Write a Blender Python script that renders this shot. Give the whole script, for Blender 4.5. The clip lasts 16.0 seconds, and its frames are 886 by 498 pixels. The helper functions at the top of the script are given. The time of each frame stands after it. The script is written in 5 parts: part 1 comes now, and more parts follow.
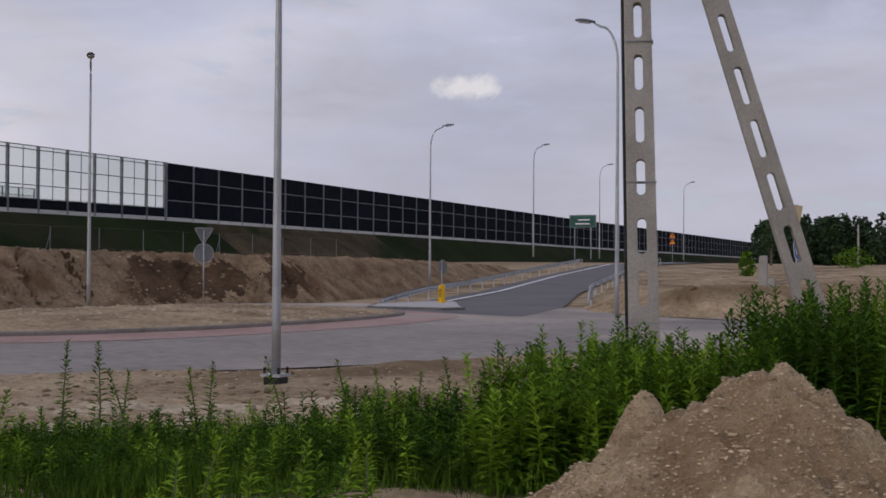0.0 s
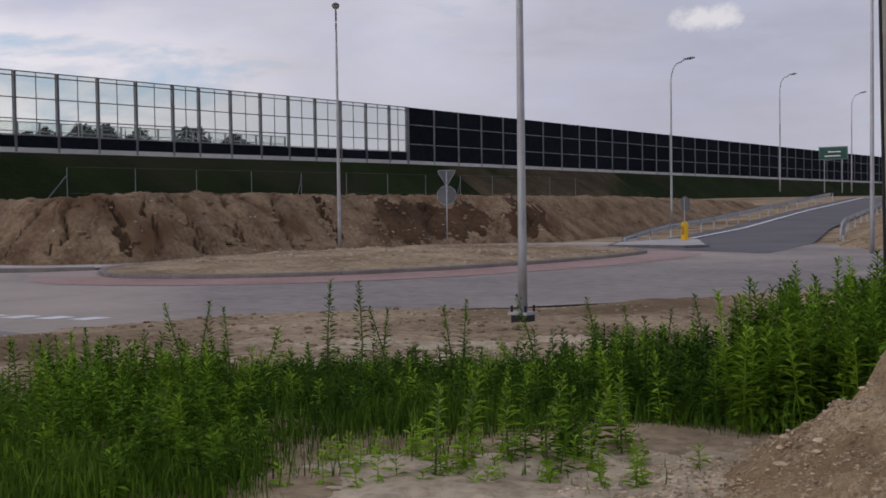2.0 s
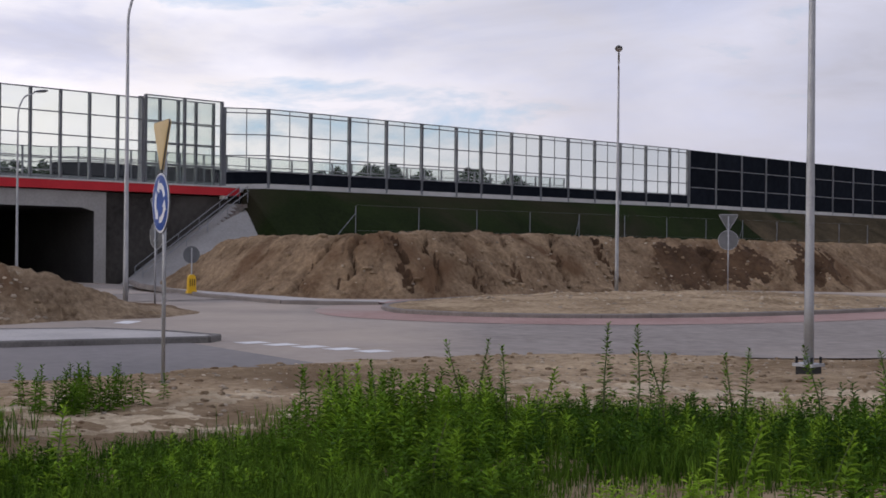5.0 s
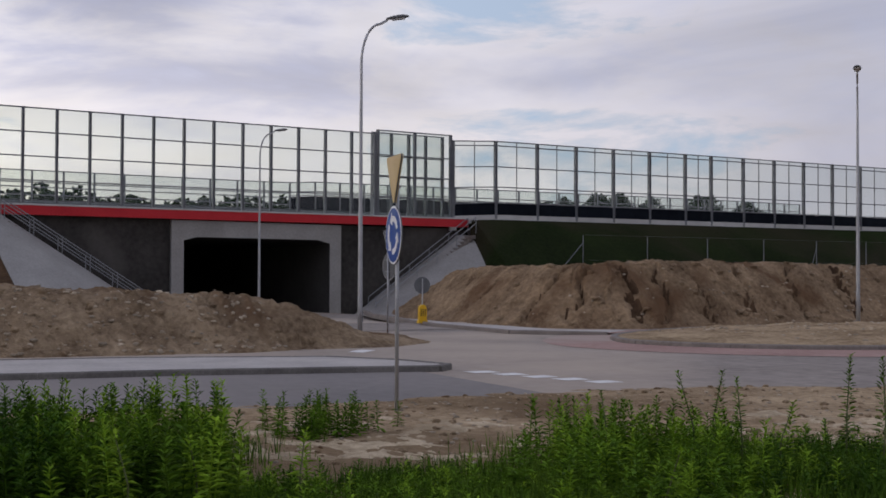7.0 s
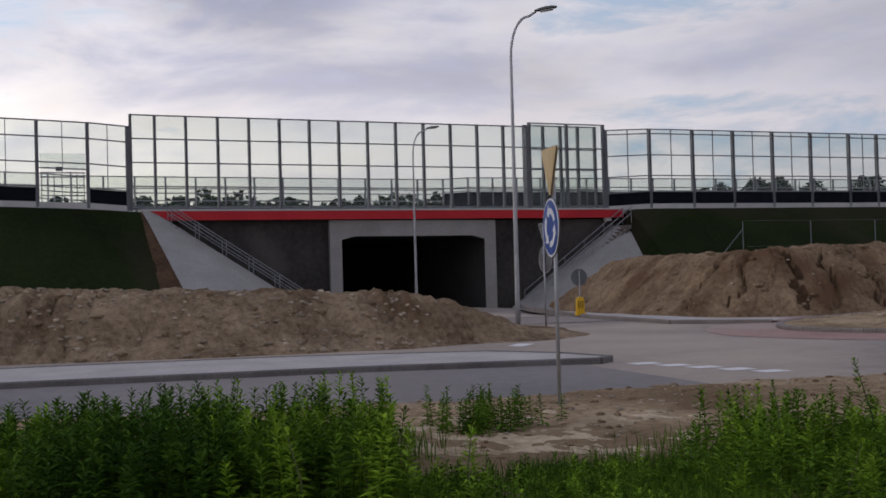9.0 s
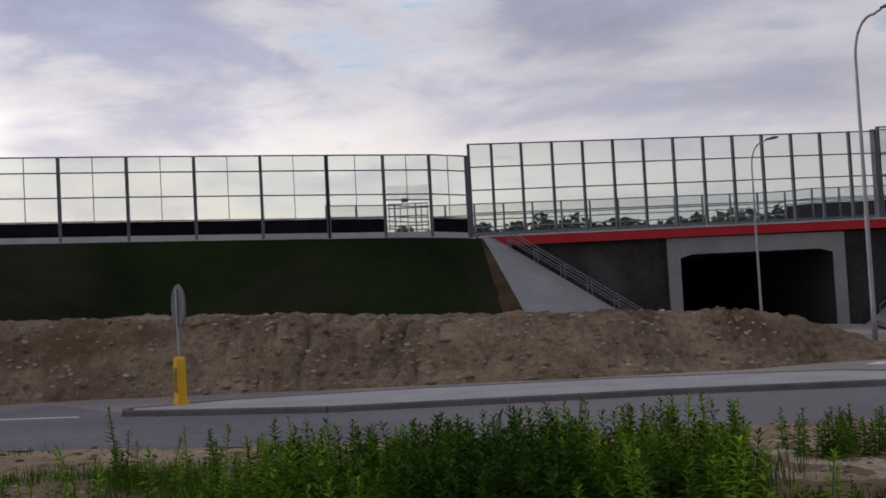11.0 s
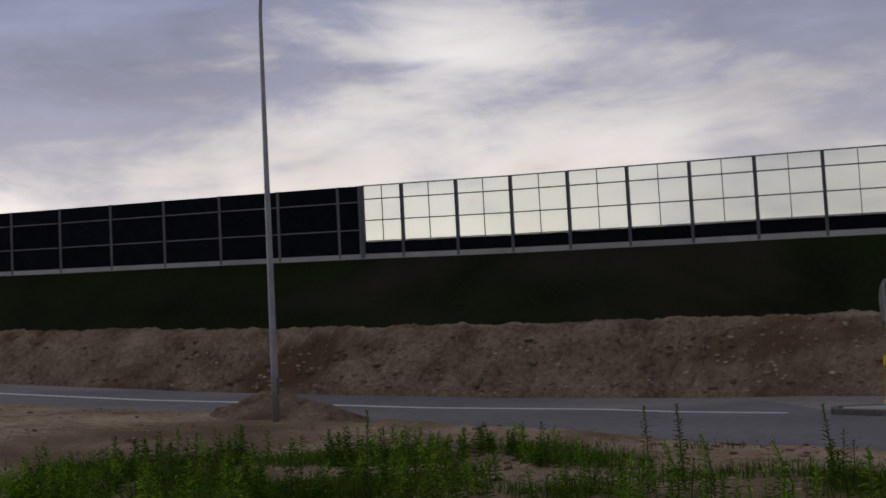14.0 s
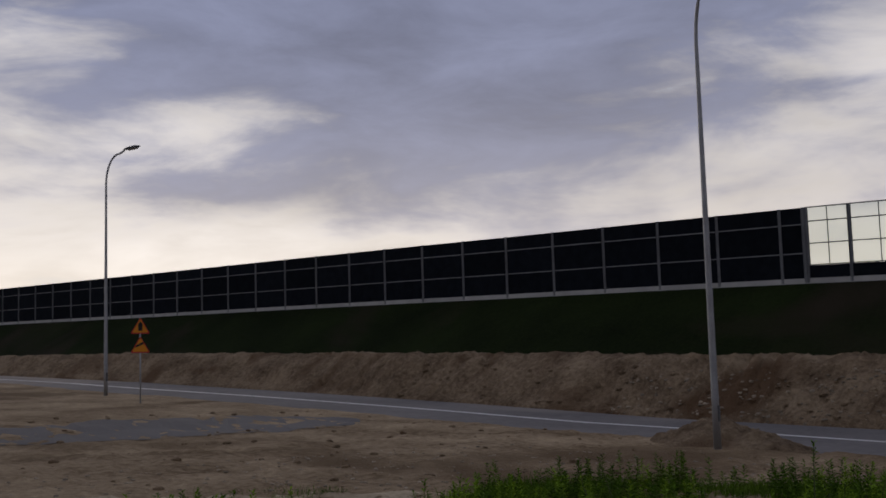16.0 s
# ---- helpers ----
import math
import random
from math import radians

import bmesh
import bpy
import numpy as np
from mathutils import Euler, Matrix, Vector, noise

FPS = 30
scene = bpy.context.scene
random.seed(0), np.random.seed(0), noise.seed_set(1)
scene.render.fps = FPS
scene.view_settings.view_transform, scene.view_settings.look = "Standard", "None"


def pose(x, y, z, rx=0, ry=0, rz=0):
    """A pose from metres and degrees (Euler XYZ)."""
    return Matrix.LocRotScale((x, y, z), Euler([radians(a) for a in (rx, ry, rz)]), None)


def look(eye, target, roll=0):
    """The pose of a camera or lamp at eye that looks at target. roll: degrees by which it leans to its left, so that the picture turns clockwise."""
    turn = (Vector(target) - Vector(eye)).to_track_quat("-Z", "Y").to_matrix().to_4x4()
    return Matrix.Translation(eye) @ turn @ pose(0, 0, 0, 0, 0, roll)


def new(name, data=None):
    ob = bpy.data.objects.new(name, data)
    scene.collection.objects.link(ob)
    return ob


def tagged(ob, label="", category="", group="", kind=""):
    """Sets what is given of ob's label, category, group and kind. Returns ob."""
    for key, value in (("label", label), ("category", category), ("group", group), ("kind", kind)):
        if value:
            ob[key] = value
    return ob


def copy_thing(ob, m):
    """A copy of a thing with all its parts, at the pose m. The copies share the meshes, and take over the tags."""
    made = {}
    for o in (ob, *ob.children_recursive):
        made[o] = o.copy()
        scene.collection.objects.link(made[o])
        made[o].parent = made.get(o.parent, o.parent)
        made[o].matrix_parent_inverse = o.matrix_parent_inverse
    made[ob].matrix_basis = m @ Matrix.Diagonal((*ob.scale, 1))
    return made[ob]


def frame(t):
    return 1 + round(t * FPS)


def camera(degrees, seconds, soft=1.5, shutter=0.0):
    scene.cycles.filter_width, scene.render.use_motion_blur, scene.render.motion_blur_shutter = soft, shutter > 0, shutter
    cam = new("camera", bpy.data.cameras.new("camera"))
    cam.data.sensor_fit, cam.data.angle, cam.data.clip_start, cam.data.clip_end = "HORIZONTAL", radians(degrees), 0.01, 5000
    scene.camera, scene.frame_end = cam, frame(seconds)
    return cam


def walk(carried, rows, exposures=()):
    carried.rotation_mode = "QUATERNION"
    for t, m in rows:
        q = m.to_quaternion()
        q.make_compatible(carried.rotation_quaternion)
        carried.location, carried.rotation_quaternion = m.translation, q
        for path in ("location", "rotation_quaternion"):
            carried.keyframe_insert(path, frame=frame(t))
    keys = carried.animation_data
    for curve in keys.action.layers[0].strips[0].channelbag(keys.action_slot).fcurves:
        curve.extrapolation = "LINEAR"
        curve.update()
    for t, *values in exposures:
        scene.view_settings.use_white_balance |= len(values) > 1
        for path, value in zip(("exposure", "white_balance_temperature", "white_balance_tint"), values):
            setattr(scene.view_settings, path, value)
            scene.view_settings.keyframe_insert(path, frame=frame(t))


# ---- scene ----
cam = camera(40.6, 16.0, soft=1.7)
EYE = 2.1
# seconds, x, y, yaw, pitch, roll
PATH_ROWS = [
    (0, 0.013, -0.020, 23.95, 0.75, -0.37),
    (0.5, -0.003, -0.052, 27.34, 1.03, -1.06),
    (1, 0.023, -0.100, 30.38, 0.81, -0.71),
    (1.5, 0.030, -0.170, 32.34, 0.60, -0.49),
    (2, 0.017, -0.226, 35.32, -2.11, 0.77),
    (2.5, 0.020, -0.245, 37.03, -1.45, 0.06),
    (3, 0.010, -0.267, 38.54, -1.48, 0.04),
    (3.5, 0.037, -0.278, 39.86, -1.07, -0.30),
    (4, 0.033, -0.292, 40.54, -0.92, 0.11),
    (4.5, 0.006, -0.287, 44.37, -0.59, -0.01),
    (5, 0.005, -0.268, 48.50, -0.09, -0.56),
    (5.2, 0.040, -0.280, 50.89, 0.45, -0.43),
    (7.3, 0.024, -0.306, 59.75, 1.13, 0.02),
    (7.5, 0.027, -0.285, 60.02, 1.04, 0.26),
    (8, 0.033, -0.301, 60.26, 0.88, 0.69),
    (8.5, -0.012, -0.305, 62.68, 0.61, 1.16),
    (9, -0.060, -0.326, 66.73, 1.05, 1.52),
    (9.5, -0.112, -0.352, 70.56, 1.94, 1.40),
    (9.7, -0.127, -0.355, 72.69, 2.08, 1.11),
    (11.8, -0.209, -0.369, 87.14, 2.92, 4.28),
    (12, -0.248, -0.378, 88.36, 2.94, 4.15),
    (12.5, -0.261, -0.471, 93.84, 3.43, 3.73),
    (13, -0.253, -0.548, 101.18, 3.21, 4.15),
    (13.5, -0.290, -0.576, 107.87, 3.73, 3.76),
    (14, -0.297, -0.532, 115.30, 4.26, 2.91),
    (14.5, -0.295, -0.505, 123.85, 5.11, 2.40),
    (15, -0.288, -0.519, 129.66, 6.05, 1.93),
    (15.5, -0.255, -0.494, 133.24, 6.27, 1.94),
    (16, -0.212, -0.466, 136.04, 6.29, 1.66),
]
EXPOSURES = [(0.0, -0.28), (1.5, -0.32), (3.0, -0.15), (5.0, -0.03), (7.5, -0.46), (9.0, -0.5), (12.5, -1.02), (14.5, -1.4), (16.0, -1.54)]
walk(cam, [(t, pose(x, y, EYE, 90 + pitch, roll, yaw)) for t, x, y, yaw, pitch, roll in PATH_ROWS], EXPOSURES)

# ---- light: a cloudy evening, the sun low behind the cloud on the left ----
SUN_AZ, SUN_EL = 150.0, 16.0        # degrees, anticlockwise from +y
# cloud banks: azimuth, elevation, half widths, how much thicker
CLOUD_BANKS = [(145.8, 12.0, 7, 3.2, -0.11), (154, 16, 6, 3.5, -0.09), (137, 15, 14, 5, 0.05), (147, 9, 8, 2.5, 0.05), (116, 15.5, 8, 4, -0.09), (121, 13, 7, 2.0, 0.05), (118, 10.5, 9, 2.6, -0.08), (141, 6.3, 16, 2.6, -0.12),
               (98, 14.5, 7, 3, 0.05), (106, 9.5, 11, 4, -0.07), (113, 14, 6, 4, -0.06), (87, 11.5, 8, 4.5, 0.07), (77, 13.5, 8, 4, 0.08), (68, 11.5, 7, 3, -0.06), (129, 13, 8, 4, 0.05)]
world = bpy.data.worlds.new("evening_sky")
scene.world = world
world.use_nodes = True
wn, wl = world.node_tree.nodes, world.node_tree.links
wn.clear()


def wnode(kind, **inputs):
    n = wn.new(kind)
    for k, v in inputs.items():
        n.inputs[k].default_value = v
    return n


sky = wn.new("ShaderNodeTexSky")
sky.sky_type, sky.sun_disc = "NISHITA", False
sky.sun_elevation, sky.sun_rotation = radians(SUN_EL), radians(-SUN_AZ)
coord = wn.new("ShaderNodeTexCoord")
sep = wn.new("ShaderNodeSeparateXYZ")
wl.new(coord.outputs["Generated"], sep.inputs[0])


def wmath(op, a, b=None, c=None):
    n = wn.new("ShaderNodeMath")
    n.operation = op
    for i, v in enumerate((a, b, c)):
        if v is None:
            continue
        if isinstance(v, (int, float)):
            n.inputs[i].default_value = v
        else:
            wl.new(v, n.inputs[i])
    return n.outputs[0]


# cloud cells lie flattened towards the horizon
plane = wn.new("ShaderNodeVectorMath")
plane.operation = "MULTIPLY"
wl.new(coord.outputs["Generated"], plane.inputs[0])
plane.inputs[1].default_value = (1.0, 1.0, 3.3)
big = wnode("ShaderNodeTexNoise", Scale=2.3, Detail=6.0, Roughness=0.52, Distortion=0.5)
fine = wnode("ShaderNodeTexNoise", Scale=7.0, Detail=8.0, Roughness=0.6, Distortion=0.35)
wl.new(plane.outputs[0], big.inputs["Vector"])
wl.new(plane.outputs[0], fine.inputs["Vector"])
# how near a direction is to the hidden sun
sunward = wn.new("ShaderNodeVectorMath")
sunward.operation = "DOT_PRODUCT"
wl.new(coord.outputs["Generated"], sunward.inputs[0])
sunward.inputs[1].default_value = (-math.sin(radians(SUN_AZ)) * 0.99, math.cos(radians(SUN_AZ)) * 0.99, 0.1)
glow = wmath("POWER", wmath("MAXIMUM", wmath("MULTIPLY", wmath("ADD", sunward.outputs["Value"], 0.6), 0.625), 0.0), 1.6)
mixed = wmath("ADD", wmath("MULTIPLY", big.outputs["Fac"], 0.58), wmath("MULTIPLY", fine.outputs["Fac"], 0.42))


def wmix(fac, a, b, blend="MIX"):
    n = wn.new("ShaderNodeMix")
    n.data_type, n.blend_type = "RGBA", blend
    n.clamp_result = False
    for v, k in ((fac, "Factor"), (a, 6), (b, 7)):
        if isinstance(v, (int, float, tuple)):
            n.inputs[k].default_value = v
        else:
            wl.new(v, n.inputs[k])
    return n.outputs[2]


lit = wmix(glow, (0.66, 0.66, 0.79, 1), (2.2, 2.1, 2.1, 1))


def mass(field, azim, el, ra, re, amount):
    """One broad cloud bank: thickens (or thins) the cover round a direction, in degrees."""
    c = Vector((-math.sin(radians(azim)) * math.cos(radians(el)), math.cos(radians(azim)) * math.cos(radians(el)), math.sin(radians(el))))
    off, flat, far = (wn.new("ShaderNodeVectorMath") for _ in range(3))
    off.operation, flat.operation, far.operation = "SUBTRACT", "MULTIPLY", "LENGTH"
    wl.new(coord.outputs["Generated"], off.inputs[0])
    off.inputs[1].default_value = c
    wl.new(off.outputs[0], flat.inputs[0])
    flat.inputs[1].default_value = (1 / radians(ra), 1 / radians(ra), 1 / radians(re))
    wl.new(flat.outputs[0], far.inputs[0])
    fall = wn.new("ShaderNodeMapRange")
    fall.interpolation_type = "SMOOTHSTEP"
    fall.inputs["From Min"].default_value, fall.inputs["From Max"].default_value = 1.0, 0.1
    wl.new(far.outputs["Value"], fall.inputs["Value"])
    return wmath("ADD", field, wmath("MULTIPLY", fall.outputs[0], amount))


banks = mixed
for direction in CLOUD_BANKS:
    banks = mass(banks, *direction)
thick = wn.new("ShaderNodeMapRange")
thick.interpolation_type = "SMOOTHSTEP"
thick.inputs["From Min"].default_value, thick.inputs["From Max"].default_value = 0.40, 0.60
wl.new(wmath("ADD", banks, wmath("MULTIPLY", wmath("SUBTRACT", wmath("MINIMUM", sep.outputs["Z"], 0.34), 0.175), wmath("MULTIPLY_ADD", glow, 0.9, 0.05))), thick.inputs["Value"])
body = wmath("MULTIPLY_ADD", fine.outputs["Fac"], 1.1, 0.45)
lit = wmix(1.0, lit, body, "MULTIPLY")
cloud = wmix(thick.outputs[0], lit, wmix(1.0, wmix(glow, (0.5, 0.52, 0.66, 1), (0.585, 0.645, 0.965, 1)), body, "MULTIPLY"))
low = wmath("POWER", wmath("SUBTRACT", 1.0, wmath("MINIMUM", wmath("MAXIMUM", sep.outputs["Z"], 0.0), 1.0)), 11.0)
rim = wmix(glow, (0.56, 0.535, 0.62, 1), (4.3, 3.6, 2.7, 1))
cloud = wmix(wmath("MULTIPLY", low, 0.8), cloud, rim)
# one small bright cumulus low in the north-west
puff_at = Vector((-math.sin(radians(22.6)) * math.cos(radians(8.45)), math.cos(radians(22.6)) * math.cos(radians(8.45)), math.sin(radians(8.45))))
away, wide = wn.new("ShaderNodeVectorMath"), wn.new("ShaderNodeVectorMath")
away.operation, wide.operation = "SUBTRACT", "MULTIPLY"
wl.new(coord.outputs["Generated"], away.inputs[0])
away.inputs[1].default_value, wide.inputs[1].default_value = puff_at, (1, 1, 2.4)
wl.new(away.outputs[0], wide.inputs[0])
far_off = wn.new("ShaderNodeVectorMath")
far_off.operation = "LENGTH"
wl.new(wide.outputs[0], far_off.inputs[0])
curl = wnode("ShaderNodeTexNoise", Scale=46.0, Detail=7.0, Roughness=0.62)
wl.new(coord.outputs["Generated"], curl.inputs["Vector"])
puff = wn.new("ShaderNodeMapRange")
puff.inputs["From Min"].default_value, puff.inputs["From Max"].default_value = 0.06, 0.043
wl.new(wmath("ADD", far_off.outputs["Value"], wmath("MULTIPLY", curl.outputs["Fac"], 0.06)), puff.inputs["Value"])
cloud = wmix(puff.outputs[0], cloud, (0.86, 0.84, 0.88, 1))
bg_cloud = wnode("ShaderNodeBackground", Strength=1.0)
wl.new(cloud, bg_cloud.inputs["Color"])
bg_sky = wnode("ShaderNodeBackground", Strength=0.13)
wl.new(wmix(0.75, sky.outputs[0], wmix(glow, (4.2, 5.0, 6.6, 1), (9.5, 11.5, 14.8, 1))), bg_sky.inputs["Color"])
cover = wn.new("ShaderNodeMapRange")
cover.inputs["From Min"].default_value, cover.inputs["From Max"].default_value = 0.36, 0.43
wl.new(mixed, cover.inputs["Value"])
mix = wn.new("ShaderNodeMixShader")
wl.new(cover.outputs[0], mix.inputs[0])
wl.new(bg_sky.outputs[0], mix.inputs[1])
wl.new(bg_cloud.outputs[0], mix.inputs[2])
wout = wn.new("ShaderNodeOutputWorld")
wl.new(mix.outputs[0], wout.inputs["Surface"])

sun = new("sun", bpy.data.lights.new("sun", "SUN"))
sun.data.energy, sun.data.angle, sun.data.color = 0.6, radians(14), (1.0, 0.86, 0.72)
sd = Vector((-math.sin(radians(SUN_AZ)) * math.cos(radians(SUN_EL)), math.cos(radians(SUN_AZ)) * math.cos(radians(SUN_EL)), math.sin(radians(SUN_EL))))
sun.matrix_world = look(sd * 100, (0, 0, 0))


# ---- materials ----
def material(name, dark, light, scale=1.0, rough=0.85, metal=0.0, bump=0.3, fine_scale=None, spec=0.3, spread=0.0, depth=0.02, stain=None, through_light=0.0):
    """Two colours mixed by a large and a fine noise, with fine relief. spread: how far pieces differ from one another. stain: a third colour in large patches."""
    m = bpy.data.materials.new(name)
    m.use_nodes = True
    n, l = m.node_tree.nodes, m.node_tree.links
    b = n["Principled BSDF"]
    b.inputs["Roughness"].default_value, b.inputs["Metallic"].default_value = rough, metal
    b.inputs["Specular IOR Level"].default_value = spec
    tc = n.new("ShaderNodeTexCoord")
    geo = n.new("ShaderNodeNewGeometry")
    a, c = n.new("ShaderNodeTexNoise"), n.new("ShaderNodeTexNoise")
    a.inputs["Scale"].default_value, a.inputs["Detail"].default_value = scale, 5
    c.inputs["Scale"].default_value, c.inputs["Detail"].default_value = fine_scale or scale * 14, 6
    c.inputs["Roughness"].default_value = 0.65
    for t in (a, c):
        l.new(geo.outputs["Position"], t.inputs["Vector"])
    add = n.new("ShaderNodeMath")
    add.operation = "MULTIPLY_ADD"
    l.new(a.outputs["Fac"], add.inputs[0])
    add.inputs[1].default_value = 0.5
    half = n.new("ShaderNodeMath")
    half.operation = "MULTIPLY"
    l.new(c.outputs["Fac"], half.inputs[0])
    half.inputs[1].default_value = 0.5
    l.new(half.outputs[0], add.inputs[2])
    ramp = n.new("ShaderNodeValToRGB")
    ramp.color_ramp.elements[0].position, ramp.color_ramp.elements[0].color = 0.36, (*dark, 1)
    ramp.color_ramp.elements[1].position, ramp.color_ramp.elements[1].color = 0.64, (*light, 1)
    l.new(add.outputs[0], ramp.inputs[0])
    colour = ramp.outputs[0]
    if stain:
        s = n.new("ShaderNodeTexNoise")
        s.inputs["Scale"].default_value, s.inputs["Detail"].default_value, s.inputs["Distortion"].default_value = scale * 0.35, 6, 0.6
        l.new(geo.outputs["Position"], s.inputs["Vector"])
        sr = n.new("ShaderNodeMapRange")
        sr.inputs["From Min"].default_value, sr.inputs["From Max"].default_value = 0.52, 0.66
        l.new(s.outputs["Fac"], sr.inputs["Value"])
        mx = n.new("ShaderNodeMix")
        mx.data_type = "RGBA"
        l.new(sr.outputs[0], mx.inputs["Factor"])
        l.new(colour, mx.inputs[6])
        mx.inputs[7].default_value = (*stain, 1)
        colour = mx.outputs[2]
    if spread:
        info = n.new("ShaderNodeObjectInfo")
        isl = n.new("ShaderNodeMath")
        isl.operation = "ADD"
        l.new(info.outputs["Random"], isl.inputs[0])
        l.new(geo.outputs["Random Per Island"], isl.inputs[1])
        fr = n.new("ShaderNodeMath")
        fr.operation = "FRACT"
        l.new(isl.outputs[0], fr.inputs[0])
        hs = n.new("ShaderNodeHueSaturation")
        mr = n.new("ShaderNodeMapRange")
        mr.inputs["To Min"].default_value, mr.inputs["To Max"].default_value = 1 - spread, 1 + spread
        l.new(fr.outputs[0], mr.inputs["Value"])
        l.new(mr.outputs[0], hs.inputs["Value"])
        l.new(colour, hs.inputs["Color"])
        colour = hs.outputs[0]
    l.new(colour, b.inputs["Base Color"])
    if through_light:
        tr, ms = n.new("ShaderNodeBsdfTranslucent"), n.new("ShaderNodeMixShader")
        l.new(colour, tr.inputs["Color"])
        ms.inputs[0].default_value = through_light
        l.new(b.outputs[0], ms.inputs[1])
        l.new(tr.outputs[0], ms.inputs[2])
        l.new(ms.outputs[0], n["Material Output"].inputs["Surface"])
    if bump:
        bp = n.new("ShaderNodeBump")
        bp.inputs["Strength"].default_value, bp.inputs["Distance"].default_value = bump, depth
        l.new(c.outputs["Fac"], bp.inputs["Height"])
        l.new(bp.outputs[0], b.inputs["Normal"])
    return m


M = {}
M["sand"] = material("sandy_soil", (0.168, 0.112, 0.06), (0.52, 0.395, 0.25), 0.45, 0.95, 0, 1.0, 5.0, 0.1, depth=0.12, stain=(0.18, 0.122, 0.068))
M["bank"] = material("dug_clay_soil", (0.135, 0.09, 0.054), (0.45, 0.337, 0.216), 0.7, 0.95, 0, 1.0, 5.0, 0.1, depth=0.22, stain=(0.17, 0.105, 0.06))
M["bank_brown"] = material("brown_dug_soil", (0.115, 0.073, 0.042), (0.39, 0.278, 0.17), 0.7, 0.95, 0, 1.0, 5.0, 0.1, depth=0.2, stain=(0.15, 0.088, 0.048))
# brown clayey soil, and the painted shade of the bank's narrow cracks
M["clay_crack_shade"] = material("brown_clay_and_crack_shade", (0.045, 0.026, 0.014), (0.13, 0.077, 0.042), 0.6, 0.9, 0, 1.0, 4.0, 0.15, depth=0.2)
M["pile"] = material("sand_and_gravel", (0.34, 0.23, 0.122), (0.78, 0.6, 0.37), 2.2, 0.95, 0, 1.0, 22.0, 0.1, depth=0.1, stain=(0.38, 0.255, 0.14))
M["gravel"] = material("mixed_gravel", (0.31, 0.225, 0.135), (0.62, 0.49, 0.325), 6.0, 0.9, 0, 0.5, spread=0.45)
M["dry_sand"] = material("dry_pale_sand", (0.3, 0.232, 0.146), (0.68, 0.56, 0.39), 0.8, 0.95, 0, 1.0, 7.0, 0.1, depth=0.08, stain=(0.34, 0.262, 0.165))
M["stone"] = material("pebble_stone", (0.25, 0.2, 0.14), (0.46, 0.385, 0.29), 4.0, 0.85, 0, 0.3, spread=0.4)
M["asphalt"] = material("dusty_asphalt", (0.172, 0.15, 0.134), (0.34, 0.297, 0.258), 0.16, 0.9, 0, 0.3, 2.2, 0.2, stain=(0.45, 0.375, 0.3))
M["asphalt_new"] = material("ramp_asphalt", (0.105, 0.1, 0.1), (0.16, 0.15, 0.147), 0.22, 0.9, 0, 0.3, 9.0, 0.25)
M["asphalt_lane"] = material("worn_lane_asphalt", (0.125, 0.118, 0.117), (0.215, 0.2, 0.195), 0.2, 0.9, 0, 0.3, 3.0, 0.2, stain=(0.25, 0.225, 0.205))
M["apron"] = material("red_paving_blocks", (0.27, 0.165, 0.14), (0.39, 0.265, 0.23), 0.4, 0.9, 0, 0.4, 4.0, 0.2, stain=(0.37, 0.3, 0.255))
M["kerb"] = material("concrete_kerb", (0.15, 0.13, 0.115), (0.25, 0.22, 0.195), 1.2, 0.85, 0, 0.3, spread=0.05)
# darker copy of the kerb: shade of its upright face put into the colour
M["kerb_dark"] = material("shaded_concrete_kerb", (0.1, 0.093, 0.086), (0.18, 0.168, 0.155), 1.2, 0.85, 0, 0.3, spread=0.06)
M["slab"] = material("pale_concrete_paving", (0.33, 0.31, 0.29), (0.47, 0.44, 0.41), 0.8, 0.88, 0, 0.3, 10.0)
M["concrete"] = material("new_concrete", (0.23, 0.222, 0.21), (0.33, 0.32, 0.305), 0.5, 0.8, 0, 0.2)
# much darker than the collar concrete, with paler stains in patches
M["concrete_dark"] = material("dark_concrete_pale_stains", (0.022, 0.02, 0.018), (0.06, 0.055, 0.05), 0.35, 0.9, 0, 0.4, 3.0, stain=(0.1, 0.092, 0.083))
M["pole_concrete"] = material("grey_cast_concrete", (0.24, 0.225, 0.2), (0.37, 0.35, 0.31), 1.6, 0.88, 0, 0.4, 25.0)
# concrete coloured near black in place of the shade inside the underpass
M["tunnel"] = material("tunnel_shade_concrete", (0.03, 0.029, 0.028), (0.055, 0.053, 0.05), 0.4, 0.9, 0, 0.3)
M["red"] = material("red_painted_parapet", (0.42, 0.012, 0.02), (0.52, 0.022, 0.03), 0.6, 0.5, 0, 0.05)
M["steel"] = material("galvanised_steel", (0.3, 0.31, 0.325), (0.43, 0.44, 0.455), 2.5, 0.5, 0.55, 0.05)
M["post"] = material("grey_steel_post", (0.19, 0.198, 0.21), (0.28, 0.287, 0.3), 1.5, 0.6, 0.15, 0.05)
M["post_dark"] = material("blue_grey_steel_post", (0.15, 0.16, 0.175), (0.22, 0.23, 0.245), 1.5, 0.55, 0.2, 0.05)
M["absorb"] = material("dark_absorbing_panel", (0.006, 0.008, 0.012), (0.013, 0.016, 0.022), 1.5, 0.95, 0, 0.3, 30.0, 0.05, spread=0.2)
M["plinth"] = material("plinth_concrete", (0.42, 0.415, 0.4), (0.56, 0.55, 0.53), 1.0, 0.85, 0, 0.2, spread=0.08)
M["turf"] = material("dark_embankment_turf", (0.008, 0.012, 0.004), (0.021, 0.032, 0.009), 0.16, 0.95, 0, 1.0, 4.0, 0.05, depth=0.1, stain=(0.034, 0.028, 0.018))
